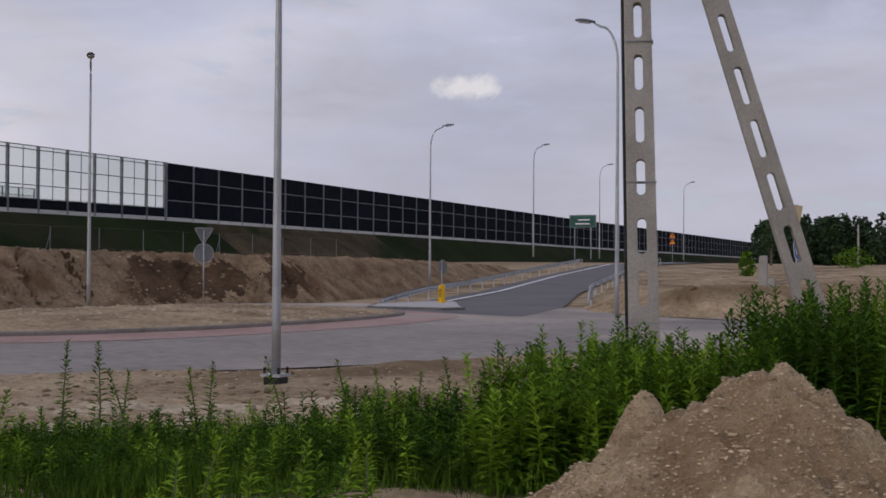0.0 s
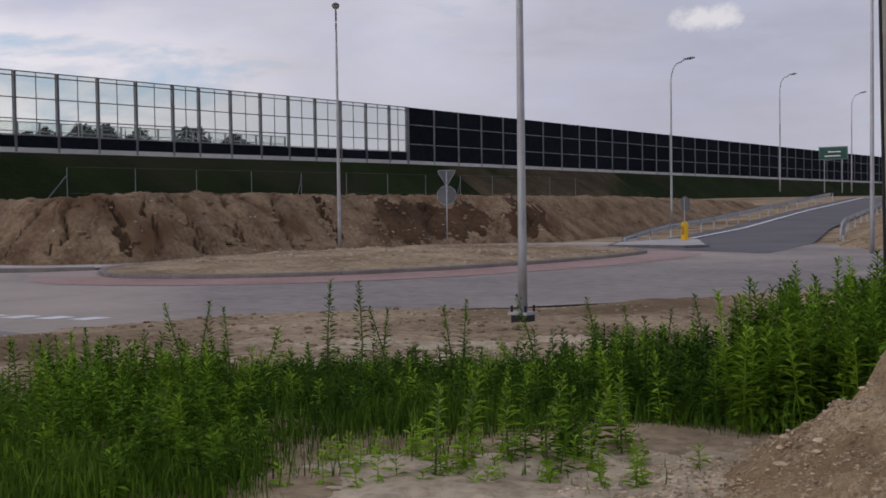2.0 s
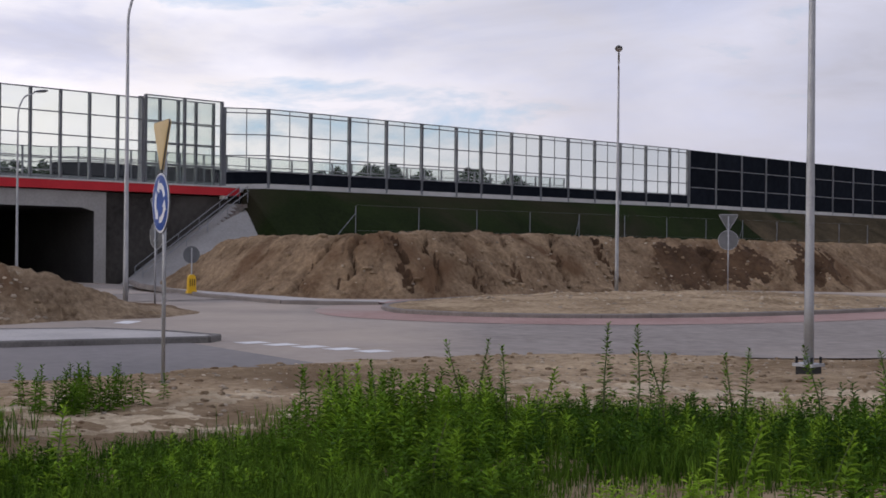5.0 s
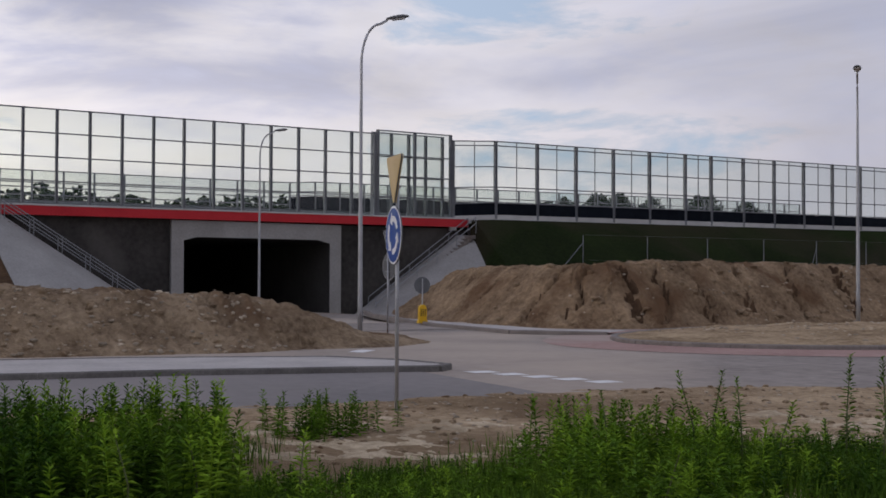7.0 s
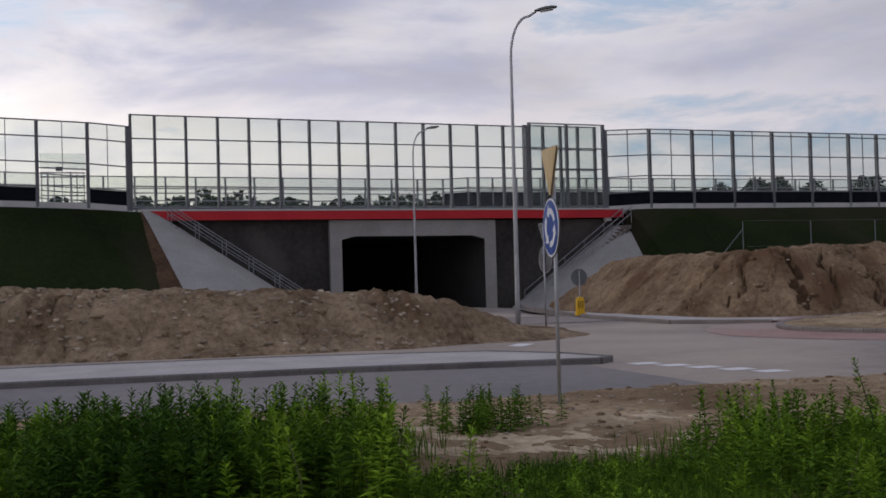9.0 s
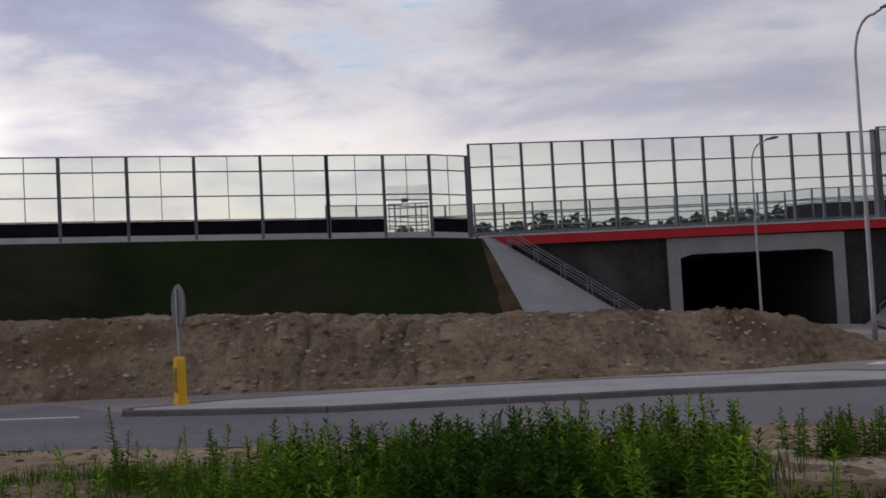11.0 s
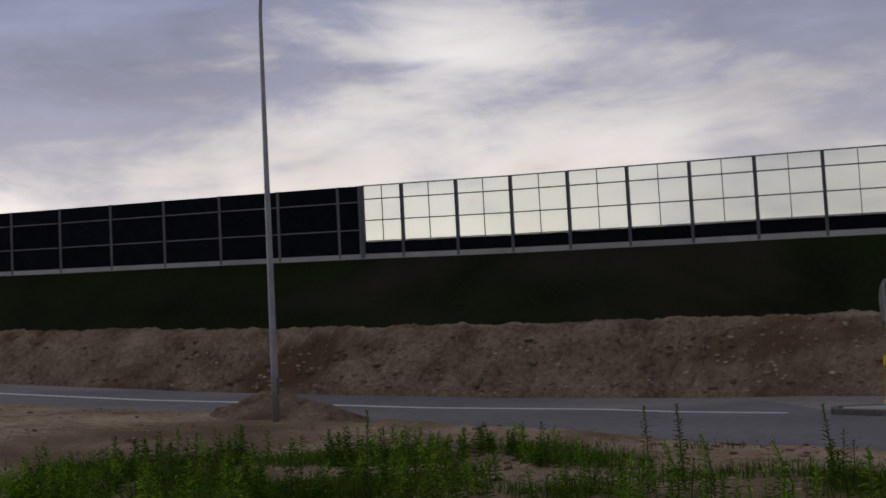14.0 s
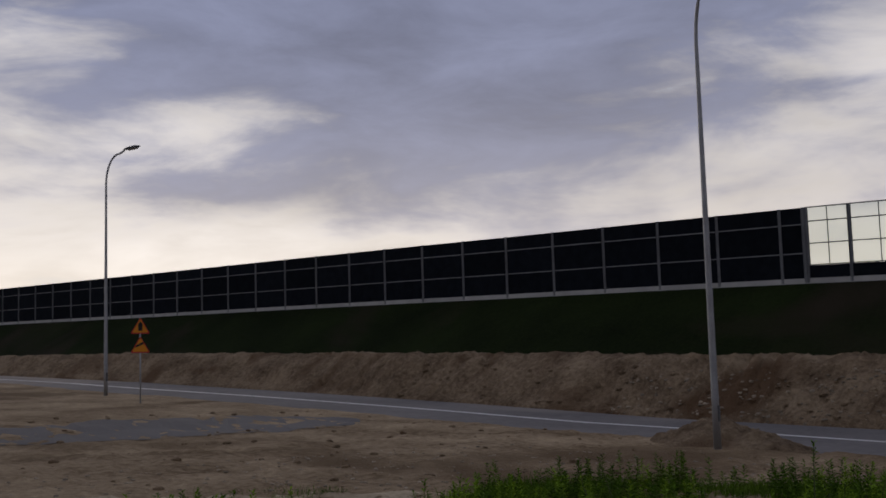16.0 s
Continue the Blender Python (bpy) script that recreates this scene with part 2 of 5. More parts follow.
M["soil_slope"] = material("bare_brown_embankment_soil", (0.03, 0.026, 0.015), (0.1, 0.075, 0.045), 0.3, 0.95, 0, 1.0, 4.0, 0.05, depth=0.1, stain=(0.018, 0.026, 0.009))
M["white"] = material("white_road_paint", (0.6, 0.59, 0.57), (0.78, 0.77, 0.75), 1.5, 0.7, 0, 0.1)
M["yellow"] = material("yellow_plastic", (0.6, 0.34, 0.01), (0.75, 0.45, 0.02), 2.0, 0.45, 0, 0.05)
M["orange"] = material("orange_sign_face", (0.72, 0.26, 0.01), (0.8, 0.32, 0.02), 2.0, 0.4, 0, 0.03)
M["sign_yellow"] = material("pale_yellow_sign_face", (0.5, 0.37, 0.17), (0.6, 0.46, 0.24), 2.0, 0.5, 0, 0.03)
M["blue"] = material("blue_sign_face", (0.015, 0.06, 0.26), (0.02, 0.075, 0.32), 2.0, 0.35, 0, 0.02)
M["sign_white"] = material("white_sign_face", (0.7, 0.7, 0.7), (0.82, 0.82, 0.82), 2.0, 0.4, 0, 0.02)
M["sign_red"] = material("red_sign_border", (0.5, 0.03, 0.03), (0.6, 0.04, 0.04), 2.0, 0.4, 0, 0.02)
M["sign_back"] = material("grey_sign_back", (0.1, 0.104, 0.11), (0.16, 0.165, 0.17), 2.0, 0.5, 0.4, 0.03)
M["green_sign"] = material("green_sign_face", (0.003, 0.06, 0.045), (0.005, 0.08, 0.06), 1.0, 0.4, 0, 0.02)
M["black"] = material("black_rubber", (0.012, 0.012, 0.012), (0.022, 0.022, 0.022), 3.0, 0.6, 0, 0.05)
M["lens"] = material("lamp_glass_cover", (0.45, 0.46, 0.47), (0.55, 0.56, 0.57), 3.0, 0.2, 0, 0.0)
M["leaf"] = material("weed_leaf", (0.036, 0.086, 0.006), (0.135, 0.245, 0.019), 0.9, 0.7, 0, 0, 3.0, 0.1, spread=0.6, through_light=0.22)
M["leaf_dark"] = material("dark_weed_leaf", (0.024, 0.066, 0.006), (0.08, 0.16, 0.016), 0.9, 0.7, 0, 0, 3.0, 0.1, spread=0.5, through_light=0.18)
M["leaf_light"] = material("fresh_weed_leaf", (0.12, 0.22, 0.012), (0.29, 0.45, 0.04), 0.9, 0.7, 0, 0, 3.0, 0.1, spread=0.4, through_light=0.35)
M["stem"] = material("weed_stem", (0.06, 0.09, 0.025), (0.12, 0.13, 0.05), 2.0, 0.7, 0, 0)
M["grass"] = material("meadow_grass", (0.036, 0.082, 0.007), (0.125, 0.215, 0.02), 0.5, 0.7, 0, 0, 2.0, 0.1, spread=0.6, through_light=0.24)
M["pine"] = material("far_wood_foliage", (0.012, 0.03, 0.01), (0.035, 0.065, 0.022), 0.2, 0.8, 0, 0, 1.0, 0.2, spread=0.4)
M["bark"] = material("tree_bark", (0.07, 0.055, 0.045), (0.14, 0.12, 0.1), 1.0, 0.9, 0, 0.3)
g = bpy.data.materials.new("clear_barrier_pane")
g.use_nodes = True
gn, gl = g.node_tree.nodes, g.node_tree.links
gn.clear()
g_t, g_g, g_m, g_f, g_o, g_p, g_a = (gn.new("ShaderNode" + k) for k in ("BsdfTransparent", "BsdfGlossy", "MixShader", "LayerWeight", "OutputMaterial", "Math", "Math"))
g_t.inputs["Color"].default_value = (0.875, 0.9, 0.885, 1)
g_g.inputs["Roughness"].default_value = 0.05
g_f.inputs["Blend"].default_value = 0.5
g_p.operation, g_a.operation = "POWER", "MULTIPLY_ADD"
gl.new(g_f.outputs["Facing"], g_p.inputs[0])
g_p.inputs[1].default_value = 4.0
gl.new(g_p.outputs[0], g_a.inputs[0])
g_a.inputs[1].default_value, g_a.inputs[2].default_value = 0.45, 0.025
gl.new(g_a.outputs[0], g_m.inputs[0])
gl.new(g_t.outputs[0], g_m.inputs[1])
gl.new(g_g.outputs[0], g_m.inputs[2])
gl.new(g_m.outputs[0], g_o.inputs[0])
M["pane"] = g


# ---- building helpers ----
class Shape:
    """Gathers vertices and faces of one mesh."""

    def __init__(self):
        self.v, self.f = [], []

    def add(self, verts, faces):
        k = len(self.v)
        self.v += [tuple(p) for p in verts]
        self.f += [tuple(i + k for i in q) for q in faces]
        return self

    def box(self, x0, x1, y0, y1, z0, z1, m=None, rise=0.0):
        """A box; rise lifts its y1 end."""
        p = [Vector(c) for c in ((x0, y0, z0), (x1, y0, z0), (x1, y1, z0 + rise), (x0, y1, z0 + rise), (x0, y0, z1), (x1, y0, z1), (x1, y1, z1 + rise), (x0, y1, z1 + rise))]
        if m:
            p = [m @ q for q in p]
        return self.add(p, ((3, 2, 1, 0), (4, 5, 6, 7), (0, 1, 5, 4), (1, 2, 6, 5), (2, 3, 7, 6), (3, 0, 4, 7)))

    def tube(self, path, radii, n=8, cap=True):
        """A round bar along a path of points, with a radius at each (or one for all)."""
        path = [Vector(p) for p in path]
        if isinstance(radii, (int, float)):
            radii = [radii] * len(path)
        rings = []
        for i, (p, r) in enumerate(zip(path, radii)):
            d = (path[min(i + 1, len(path) - 1)] - path[max(i - 1, 0)]).normalized()
            s = d.cross(Vector((0, 0, 1)) if abs(d.z) < 0.9 else Vector((1, 0, 0))).normalized()
            u = s.cross(d)
            rings.append([p + r * (math.cos(2 * math.pi * k / n) * s + math.sin(2 * math.pi * k / n) * u) for k in range(n)])
        faces = [(i * n + k, i * n + (k + 1) % n, (i + 1) * n + (k + 1) % n, (i + 1) * n + k) for i in range(len(path) - 1) for k in range(n)]
        if cap:
            faces += [tuple(range(n))[::-1], tuple((len(path) - 1) * n + k for k in range(n))]
        return self.add([q for r in rings for q in r], faces)

    def prism(self, outline, depth, m):
        """A flat outline (x, z) given thickness along y, then posed by m."""
        n = len(outline)
        pts = [m @ Vector((x, y, z)) for y in (0, depth) for x, z in outline]
        return self.add(pts, [tuple(range(n)), tuple(range(n, 2 * n))[::-1]] + [(i, i + n, (i + 1) % n + n, (i + 1) % n) for i in range(n)])

    def grid(self, rows):
        """Quads between rows of points."""
        n = len(rows[0])
        return self.add([p for r in rows for p in r], [(i * n + k, i * n + k + 1, (i + 1) * n + k + 1, (i + 1) * n + k) for i in range(len(rows) - 1) for k in range(n - 1)])

    def mesh(self, name, mat, smooth=False):
        me = bpy.data.meshes.new(name)
        me.from_pydata(self.v, [], self.f)
        me.materials.append(M[mat])
        if smooth:
            me.polygons.foreach_set("use_smooth", [True] * len(me.polygons))
        me.update()
        return me


def part(name, shape, mat, parent=None, label="", smooth=False):
    ob = new(name, shape.mesh(name, mat, smooth))
    ob.parent = parent
    if label:
        ob["label"] = label
    return ob


def thing(name, label, category, group="", at=(0, 0, 0)):
    ob = new(name)
    ob.location = at
    return tagged(ob, label, category, group)


def recalc(ob):
    bm = bmesh.new()
    bm.from_mesh(ob.data)
    bmesh.ops.recalc_face_normals(bm, faces=bm.faces)
    bm.to_mesh(ob.data)
    bm.free()
    return ob


def lerp_table(x, table):
    return float(np.interp(x, [a for a, _ in table], [b for _, b in table]))


def rough(x, y, s, seed=0.0, octaves=4):
    return noise.fractal(Vector((x * s, y * s, seed)), 0.9, 2.0, octaves)


RAMP_Z = [(-400, 17.0), (-100, 4.3), (-65, 2.8), (-56, 2.3), (-43, 1.65), (-33, 1.1), (-25, 0.62), (-15, 0.2), (-8, 0.03), (0, 0.0), (57, 0.0), (75, 0.3), (100, 1.15), (125, 2.2), (160, 2.6), (450, 3.0)]


def level(x, y):
    """The height of the graded ground: it rises gently towards both ends of the site."""
    z = lerp_table(y, RAMP_Z)
    if y > 57:
        z *= lerp_table(x, [(-30, 1.0), (0, 0.55), (60, 0.4)])
    return z


# ---- ground ----
NEAR_EDGE = [(-27.2, -400), (-27.2, -60), (-27.0, -30), (-26.0, -16), (-24.3, -11), (-22.4, -7), (-20.2, -3), (-18.8, 2), (-17.7, 6.5), (-17.4, 9), (-17.5, 11.8), (-17.3, 14.5), (-15.6, 17.9), (-13.0, 20.2), (-11.0, 23.2), (-8.8, 27), (-6, 30), (0, 32), (14, 34), (60, 38)]
def soil(x, y):
    """The uneven surface of the sandy verge."""
    z = level(x, y) + 0.015 + 0.05 * rough(x, y, 0.35) + 0.03 * rough(x, y, 1.7, 5.0) + 0.03 * rough(x, y, 2.6, 8.0, 3)
    if y < -5:
        z += min(1.0, (-5 - y) / 3) * max(0.3, min(1.0, (y + 30) / 6)) * (0.05 + 0.08 * rough(x, y, 0.6, 2.0) + 0.04 * rough(x, y, 1.0, 9.0))
    return z


def ground():
    xs = np.concatenate([np.linspace(-2500, -160, 8)[:-1], np.arange(-160, -40, 5.0), np.arange(-40, -24, 0.5), np.arange(-24, -4, 0.25), np.arange(-4, 6, 0.5), np.arange(6, 40, 3.0), np.geomspace(40, 2500, 12)])
    ys = np.concatenate([np.linspace(-2500, -200, 8)[:-1], np.arange(-200, -60, 8.0), np.arange(-60, -30, 1.5), np.arange(-30, 24, 0.25), np.arange(24, 30, 0.5), np.arange(30, 140, 2.0), np.geomspace(140, 2500, 16)])
    rows = []
    for y in ys:
        row = []
        for x in xs:
            z = level(x, y) - 0.06
            d = math.hypot(x, y)
            if d < 150:
                edge = float(np.interp(y, [p[1] for p in NEAR_EDGE], [p[0] for p in NEAR_EDGE]))
                over = min(1.0, max(0.0, (x - edge + 1.0) / 0.8)) if y < 33 else 0.0
                z = level(x, y) - 0.10 + over * (soil(x, y) - level(x, y) + 0.1)
            if -140 < x < -37 and 14 < y < 40:
                z -= min(0.7, (-37 - x) * 0.2)
            row.append((float(x), float(y), z))
        rows.append(row)
    return tagged(part("ground", Shape().grid(rows), "sand", smooth=True), "bare sandy ground of the building site with pebbles", "ground", kind="structure")


ground()


def dry_patch(name, a0, a1, d0, d1, seed, label, cover=0.13):
    """Blown dry sand lying on the soil with a ragged edge."""
    rows = []
    for d in np.linspace(d0, d1, 40):
        row = []
        for a in np.linspace(a0, a1, 90):
            x, y = -d * math.sin(radians(a)), d * math.cos(radians(a))
            inner = min((a - a0) / 5, (a1 - a) / 5, (d - d0) / 0.5, (d1 - d) / 0.7, 1.0)
            z = soil(x, y)
            row.append((float(x), float(y), z - 0.09 + cover * inner + 0.06 * rough(x, y, 1.1, seed) + 0.012 * rough(x, y, 6.0, seed + 1)))
        rows.append(row)
    return tagged(recalc(part(name, Shape().grid(rows), "dry_sand", smooth=True)), label, "sand", kind="structure")


dry_patch("ground_sand", 17, 46, 7.4, 10.2, 4.0, "patch of pale dry sand among the weeds")
dry_patch("ground_sand_south", 98, 130, 11.0, 14.3, 14.0, "patch of pale dry sand among the weeds")
dry_patch("ground_sand_far", 134, 160, 14.5, 21.0, 24.0, "thin drifts of pale dry sand on bare soil", 0.115)
dry_patch("ground_sand_verge", 52, 76, 13.0, 18.0, 34.0, "thin drifts of pale dry sand on bare soil", 0.085)
dry_patch("ground_sand_edge", 22, 50, 14.6, 19.0, 44.0, "thin drifts of pale dry sand on bare soil", 0.085)


def strip(name, left, right, mat, label, lift=0.0, zf=level, n=6, category="road"):
    """A road surface between two polylines with as many points each."""
    rows = []
    for i in range(len(left) - 1):
        for k in range(n):
            a = Vector(left[i]).lerp(Vector(left[i + 1]), k / n)
            b = Vector(right[i]).lerp(Vector(right[i + 1]), k / n)
            rows.append([(*a.lerp(b, j / 6), zf(*a.lerp(b, j / 6)) + lift) for j in range(7)])
    rows.append([(*Vector(left[-1]).lerp(Vector(right[-1]), j / 6), zf(*Vector(left[-1]).lerp(Vector(right[-1]), j / 6)) + lift) for j in range(7)])
    return tagged(recalc(part(name, Shape().grid(rows), mat)), label, category, kind="structure")


FAR_EDGE = [(-34.2, -400), (-34.2, -60), (-34.2, -30), (-34.2, -16), (-34.2, -11), (-34.2, -7), (-34.5, -3), (-35.0, 2), (-35.0, 6.5), (-36, 9), (-38, 11.8), (-46, 16), (-47, 22), (-46, 30), (-46, 42), (-40, 50), (-30, 57), (-17.5, 57), (-14, 50), (60, 50)]
strip("road", NEAR_EDGE, FAR_EDGE, "asphalt", "dusty grey asphalt road and roundabout carriageway")
strip("road_underpass", [(-40, 16), (-52, 21), (-64, 24.6), (-134, 24.6)], [(-40, 25), (-50, 29), (-64, 34.4), (-134, 34.4)], "asphalt", "asphalt road that leads down into the underpass", 0.02,
      zf=lambda x, y: lerp_table(-x, [(40, 0.0), (70, -0.5), (120, -0.5)]))
strip("road_lane", [(-27.2, -60), (-27.0, -30), (-26.0, -16), (-24.3, -11), (-22.4, -7), (-20.2, -3), (-18.8, 2), (-17.7, 6.5), (-17.4, 9), (-17.5, 12.2)],
      [(-34.2, -60), (-34.2, -30), (-34.2, -16), (-34.2, -11), (-33.4, -7), (-26.6, -3.2), (-25.0, 2), (-24.3, 6.5), (-23.8, 9), (-22.8, 12.6)], "asphalt_lane", "darker asphalt lane beside the traffic island", 0.012, n=8)
RAMP_L = [(-27.4, 50), (-27.6, 58), (-30.6, 75), (-34.9, 100), (-37.4, 125), (-38.5, 160), (-38, 300)]
RAMP_R = [(-16.9, 46), (-19.0, 58), (-23.6, 75), (-28.2, 100), (-31.5, 125), (-33, 160), (-32, 300)]
strip("road_ramp", RAMP_L, RAMP_R, "asphalt_new", "darker asphalt slip road climbing to the expressway", 0.012)


def inset(line, other, d0, d1):
    out = []
    for d in (d0, d1):
        out.append([tuple(Vector(a) + (Vector(b) - Vector(a)).normalized() * d) for a, b in zip(line, other)])
    return out


strip("road_marking", *inset(RAMP_L[1:], RAMP_R[1:], 1.3, 1.62), "white", "white edge line painted on the slip road", 0.056, category="road marking")
strip("road_marking", [(-30.2, -400), (-30.2, -60), (-30.2, -22), (-29.5, -10), (-27.9, -5.2)], [(-30.55, -400), (-30.55, -60), (-30.55, -22), (-29.8, -10), (-28.15, -5.2)], "white", "white line painted along the road", 0.02, n=12, category="road marking")
for k in range(5):
    x, y = -22.3 + 0.79 * k, 13.45 + 0.21 * k
    strip("road_marking", [(x, y), (x + 0.5, y + 0.02)], [(x + 0.05, y + 0.6), (x + 0.55, y + 0.62)], "white", "short white dash of the give-way line", 0.006, n=1, category="road marking")
strip("road_marking", [(-29.5, 14.2), (-29.0, 14.4)], [(-30.2, 14.9), (-29.8, 15.2)], "white", "short white dash of the give-way line", 0.006, n=1, category="road marking")
strip("road_side", [(-25.4, -30.5), (-22.9, -33.7), (-18.7, -34.3), (-14.6, -33.1)], [(-23.8, -28.6), (-20.4, -27.9), (-17.4, -28.1), (-12.6, -28.6)], "asphalt_new", "patch of dark asphalt where a side road joins", 0.012, zf=soil, n=14)

# ---- roundabout island ----
ISLAND = [(-29.2, 23.5), (-27.3, 23.5), (-25.4, 24.4), (-23.6, 26.2), (-22.2, 29), (-21.3, 32.4), (-20.8, 36), (-20.7, 40), (-21.2, 43.6), (-23, 46), (-26.5, 47.6), (-30.5, 46.5), (-33.8, 42), (-34.8, 36), (-34, 30), (-31.8, 25.5)]


def smooth_ring(points, n=6):
    """A closed curve through points."""
    out = []
    k = len(points)
    for i in range(k):
        p = [Vector(points[(i + j) % k]) for j in (-1, 0, 1, 2)]
        for t in [q / n for q in range(n)]:
            out.append(0.5 * ((2 * p[1]) + (p[2] - p[0]) * t + (2 * p[0] - 5 * p[1] + 4 * p[2] - p[3]) * t * t + (3 * p[1] - p[0] - 3 * p[2] + p[3]) * t ** 3))
    return out


RING = smooth_ring(ISLAND)
HUB = Vector((-28.0, 35.5))


def outward(d):
    k = len(RING)
    res = []
    for i in range(k + 1):
        t = (RING[(i + 1) % k] - RING[(i - 1) % k]).normalized()
        nrm = Vector((t.y, -t.x))
        if nrm.dot(RING[i % k] - HUB) < 0:
            nrm = -nrm
        res.append(RING[i % k] + nrm * d)
    return res


ap = Shape().grid([[(*p.lerp(q, j / 4), 0.055 - 0.045 * j / 4) for j in range(5)] for p, q in zip(outward(0.1), outward(2.3))])
tagged(part("pavement_apron", ap, "apron"), "dusty red paved apron round the roundabout island", "pavement", kind="structure")
isl = Shape().grid([[(*HUB.lerp(p, r), 0.15 + 0.28 * (1 - r ** 2) + (0.1 * rough(*(HUB.lerp(p, r) * 1.0), 0.6) + 0.04 * rough(*(HUB.lerp(p, r)), 2.2) if r < 0.95 else 0)) for r in np.linspace(0.01, 1.0, 30)] for p in RING + RING[:1]])
tagged(recalc(part("ground_island", isl, "sand", smooth=True)), "low sandy mound filling the roundabout island", "ground", kind="structure")


def kerb_line(name, points, label, h=0.14, w=0.18, closed=False, step=1.0, z=None, mat="kerb"):
    """A kerb of single stones along a line."""
    k = tagged(new(name), label, "kerb", kind="structure")
    pts = [Vector(p) for p in points]
    if closed:
        pts.append(pts[0])
    run = []
    for a, b in zip(pts, pts[1:]):
        n = max(1, round((b - a).length / step))
        run += [a.lerp(b, i / n) for i in range(n)]
    run.append(pts[-1])
    for a, b in zip(run, run[1:]):
        d = (b - a).normalized()
        s = Vector((-d.y, d.x)) * w / 2
        za, zb = (level(*a), level(*b)) if z is None else (z, z)
        q = [a + d * 0.003 - s, b - d * 0.003 - s, b - d * 0.003 + s, a + d * 0.003 + s]
        zz = [za, zb, zb, za]
        c = 0.03
        top = [a + d * 0.006 - s * 0.75, b - d * 0.006 - s * 0.75, b - d * 0.006 + s * 0.75, a + d * 0.006 + s * 0.75]
        v = [(*p, e - 0.1) for p, e in zip(q, zz)] + [(*p, e + h - c) for p, e in zip(q, zz)] + [(*p, e + h) for p, e in zip(top, zz)]
        f = [(8, 9, 10, 11)] + [(i + o, (i + 1) % 4 + o, (i + 1) % 4 + o + 4, i + o + 4) for o in (0, 4) for i in range(4)]
        part("kerbstone", Shape().add(v, f), mat, k)
    return k


kerb_line("kerb_island", RING, "raised concrete kerb round the roundabout island", 0.18, 0.24, True, 1.2)


def traffic_island(name, outline, label):
    s = Shape()
    c = sum((Vector(p) for p in outline), Vector((0, 0))) / len(outline)
    ins = [tuple(Vector(p).lerp(c, 0.02)) for p in outline]
    n = len(ins)
    s.add([(*p, level(*p) + 0.125) for p in ins] + [(*p, level(*p) - 0.05) for p in ins], [tuple(range(n))] + [(i, (i + 1) % n, n + (i + 1) % n, n + i) for i in range(n)])
    ob = tagged(recalc(part(name, s, "slab")), label, "traffic island", kind="structure")
    # kerb coloured dark for the shade on its upright face
    kerb_line("kerb_" + name, outline, "grey concrete kerb stones round a traffic island", 0.14, 0.16, True, 1.0, mat="kerb_dark")
    return ob


SPLIT = [(-27.5, -4.1), (-25.3, 0.3), (-24.7, 4), (-24.1, 7.7), (-22.6, 13.0), (-23.0, 13.5), (-24.6, 13.2), (-26.4, 12.2), (-28.2, 7.9), (-29.3, 2), (-29.2, -2), (-28.2, -4.2)]
traffic_island("pavement_splitter", SPLIT, "pale paved traffic island between the road lanes")
traffic_island("pavement_ramp", [(-22.2, 50.0), (-21.6, 51.0), (-25.3, 58.6), (-26.6, 58.8), (-27.6, 54), (-26, 50)], "pale paved traffic island at the foot of the slip road")
strip("pavement_underpass", [(-66, 32.8), (-55, 28.2), (-42.6, 24.6), (-36, 24.0), (-33.2, 26.2)], [(-66, 34.2), (-55, 29.8), (-42.6, 26.2), (-36.2, 25.8), (-34, 27.6)], "slab", "pale paved footway beside the underpass road", 0.13, zf=lambda x, y: lerp_table(-x, [(40, 0.0), (70, -0.5)]), category="pavement")
kerb_line("kerb_underpass", [(-60, 30.2), (-55, 28.1), (-42.6, 24.5), (-36, 23.9), (-33.2, 26.1)], "concrete kerb along the underpass footway", 0.15)


# ---- spoil banks ----
def crack(c0, w, seed):
    """How far along a bank a crack runs at the height w of the slope."""
    return c0 + 0.6 * noise.noise(Vector((w * 4, c0, seed))) + 0.5 * noise.noise(Vector((w * 13, c0, seed + 2))) + 0.9 * (w - 0.4)


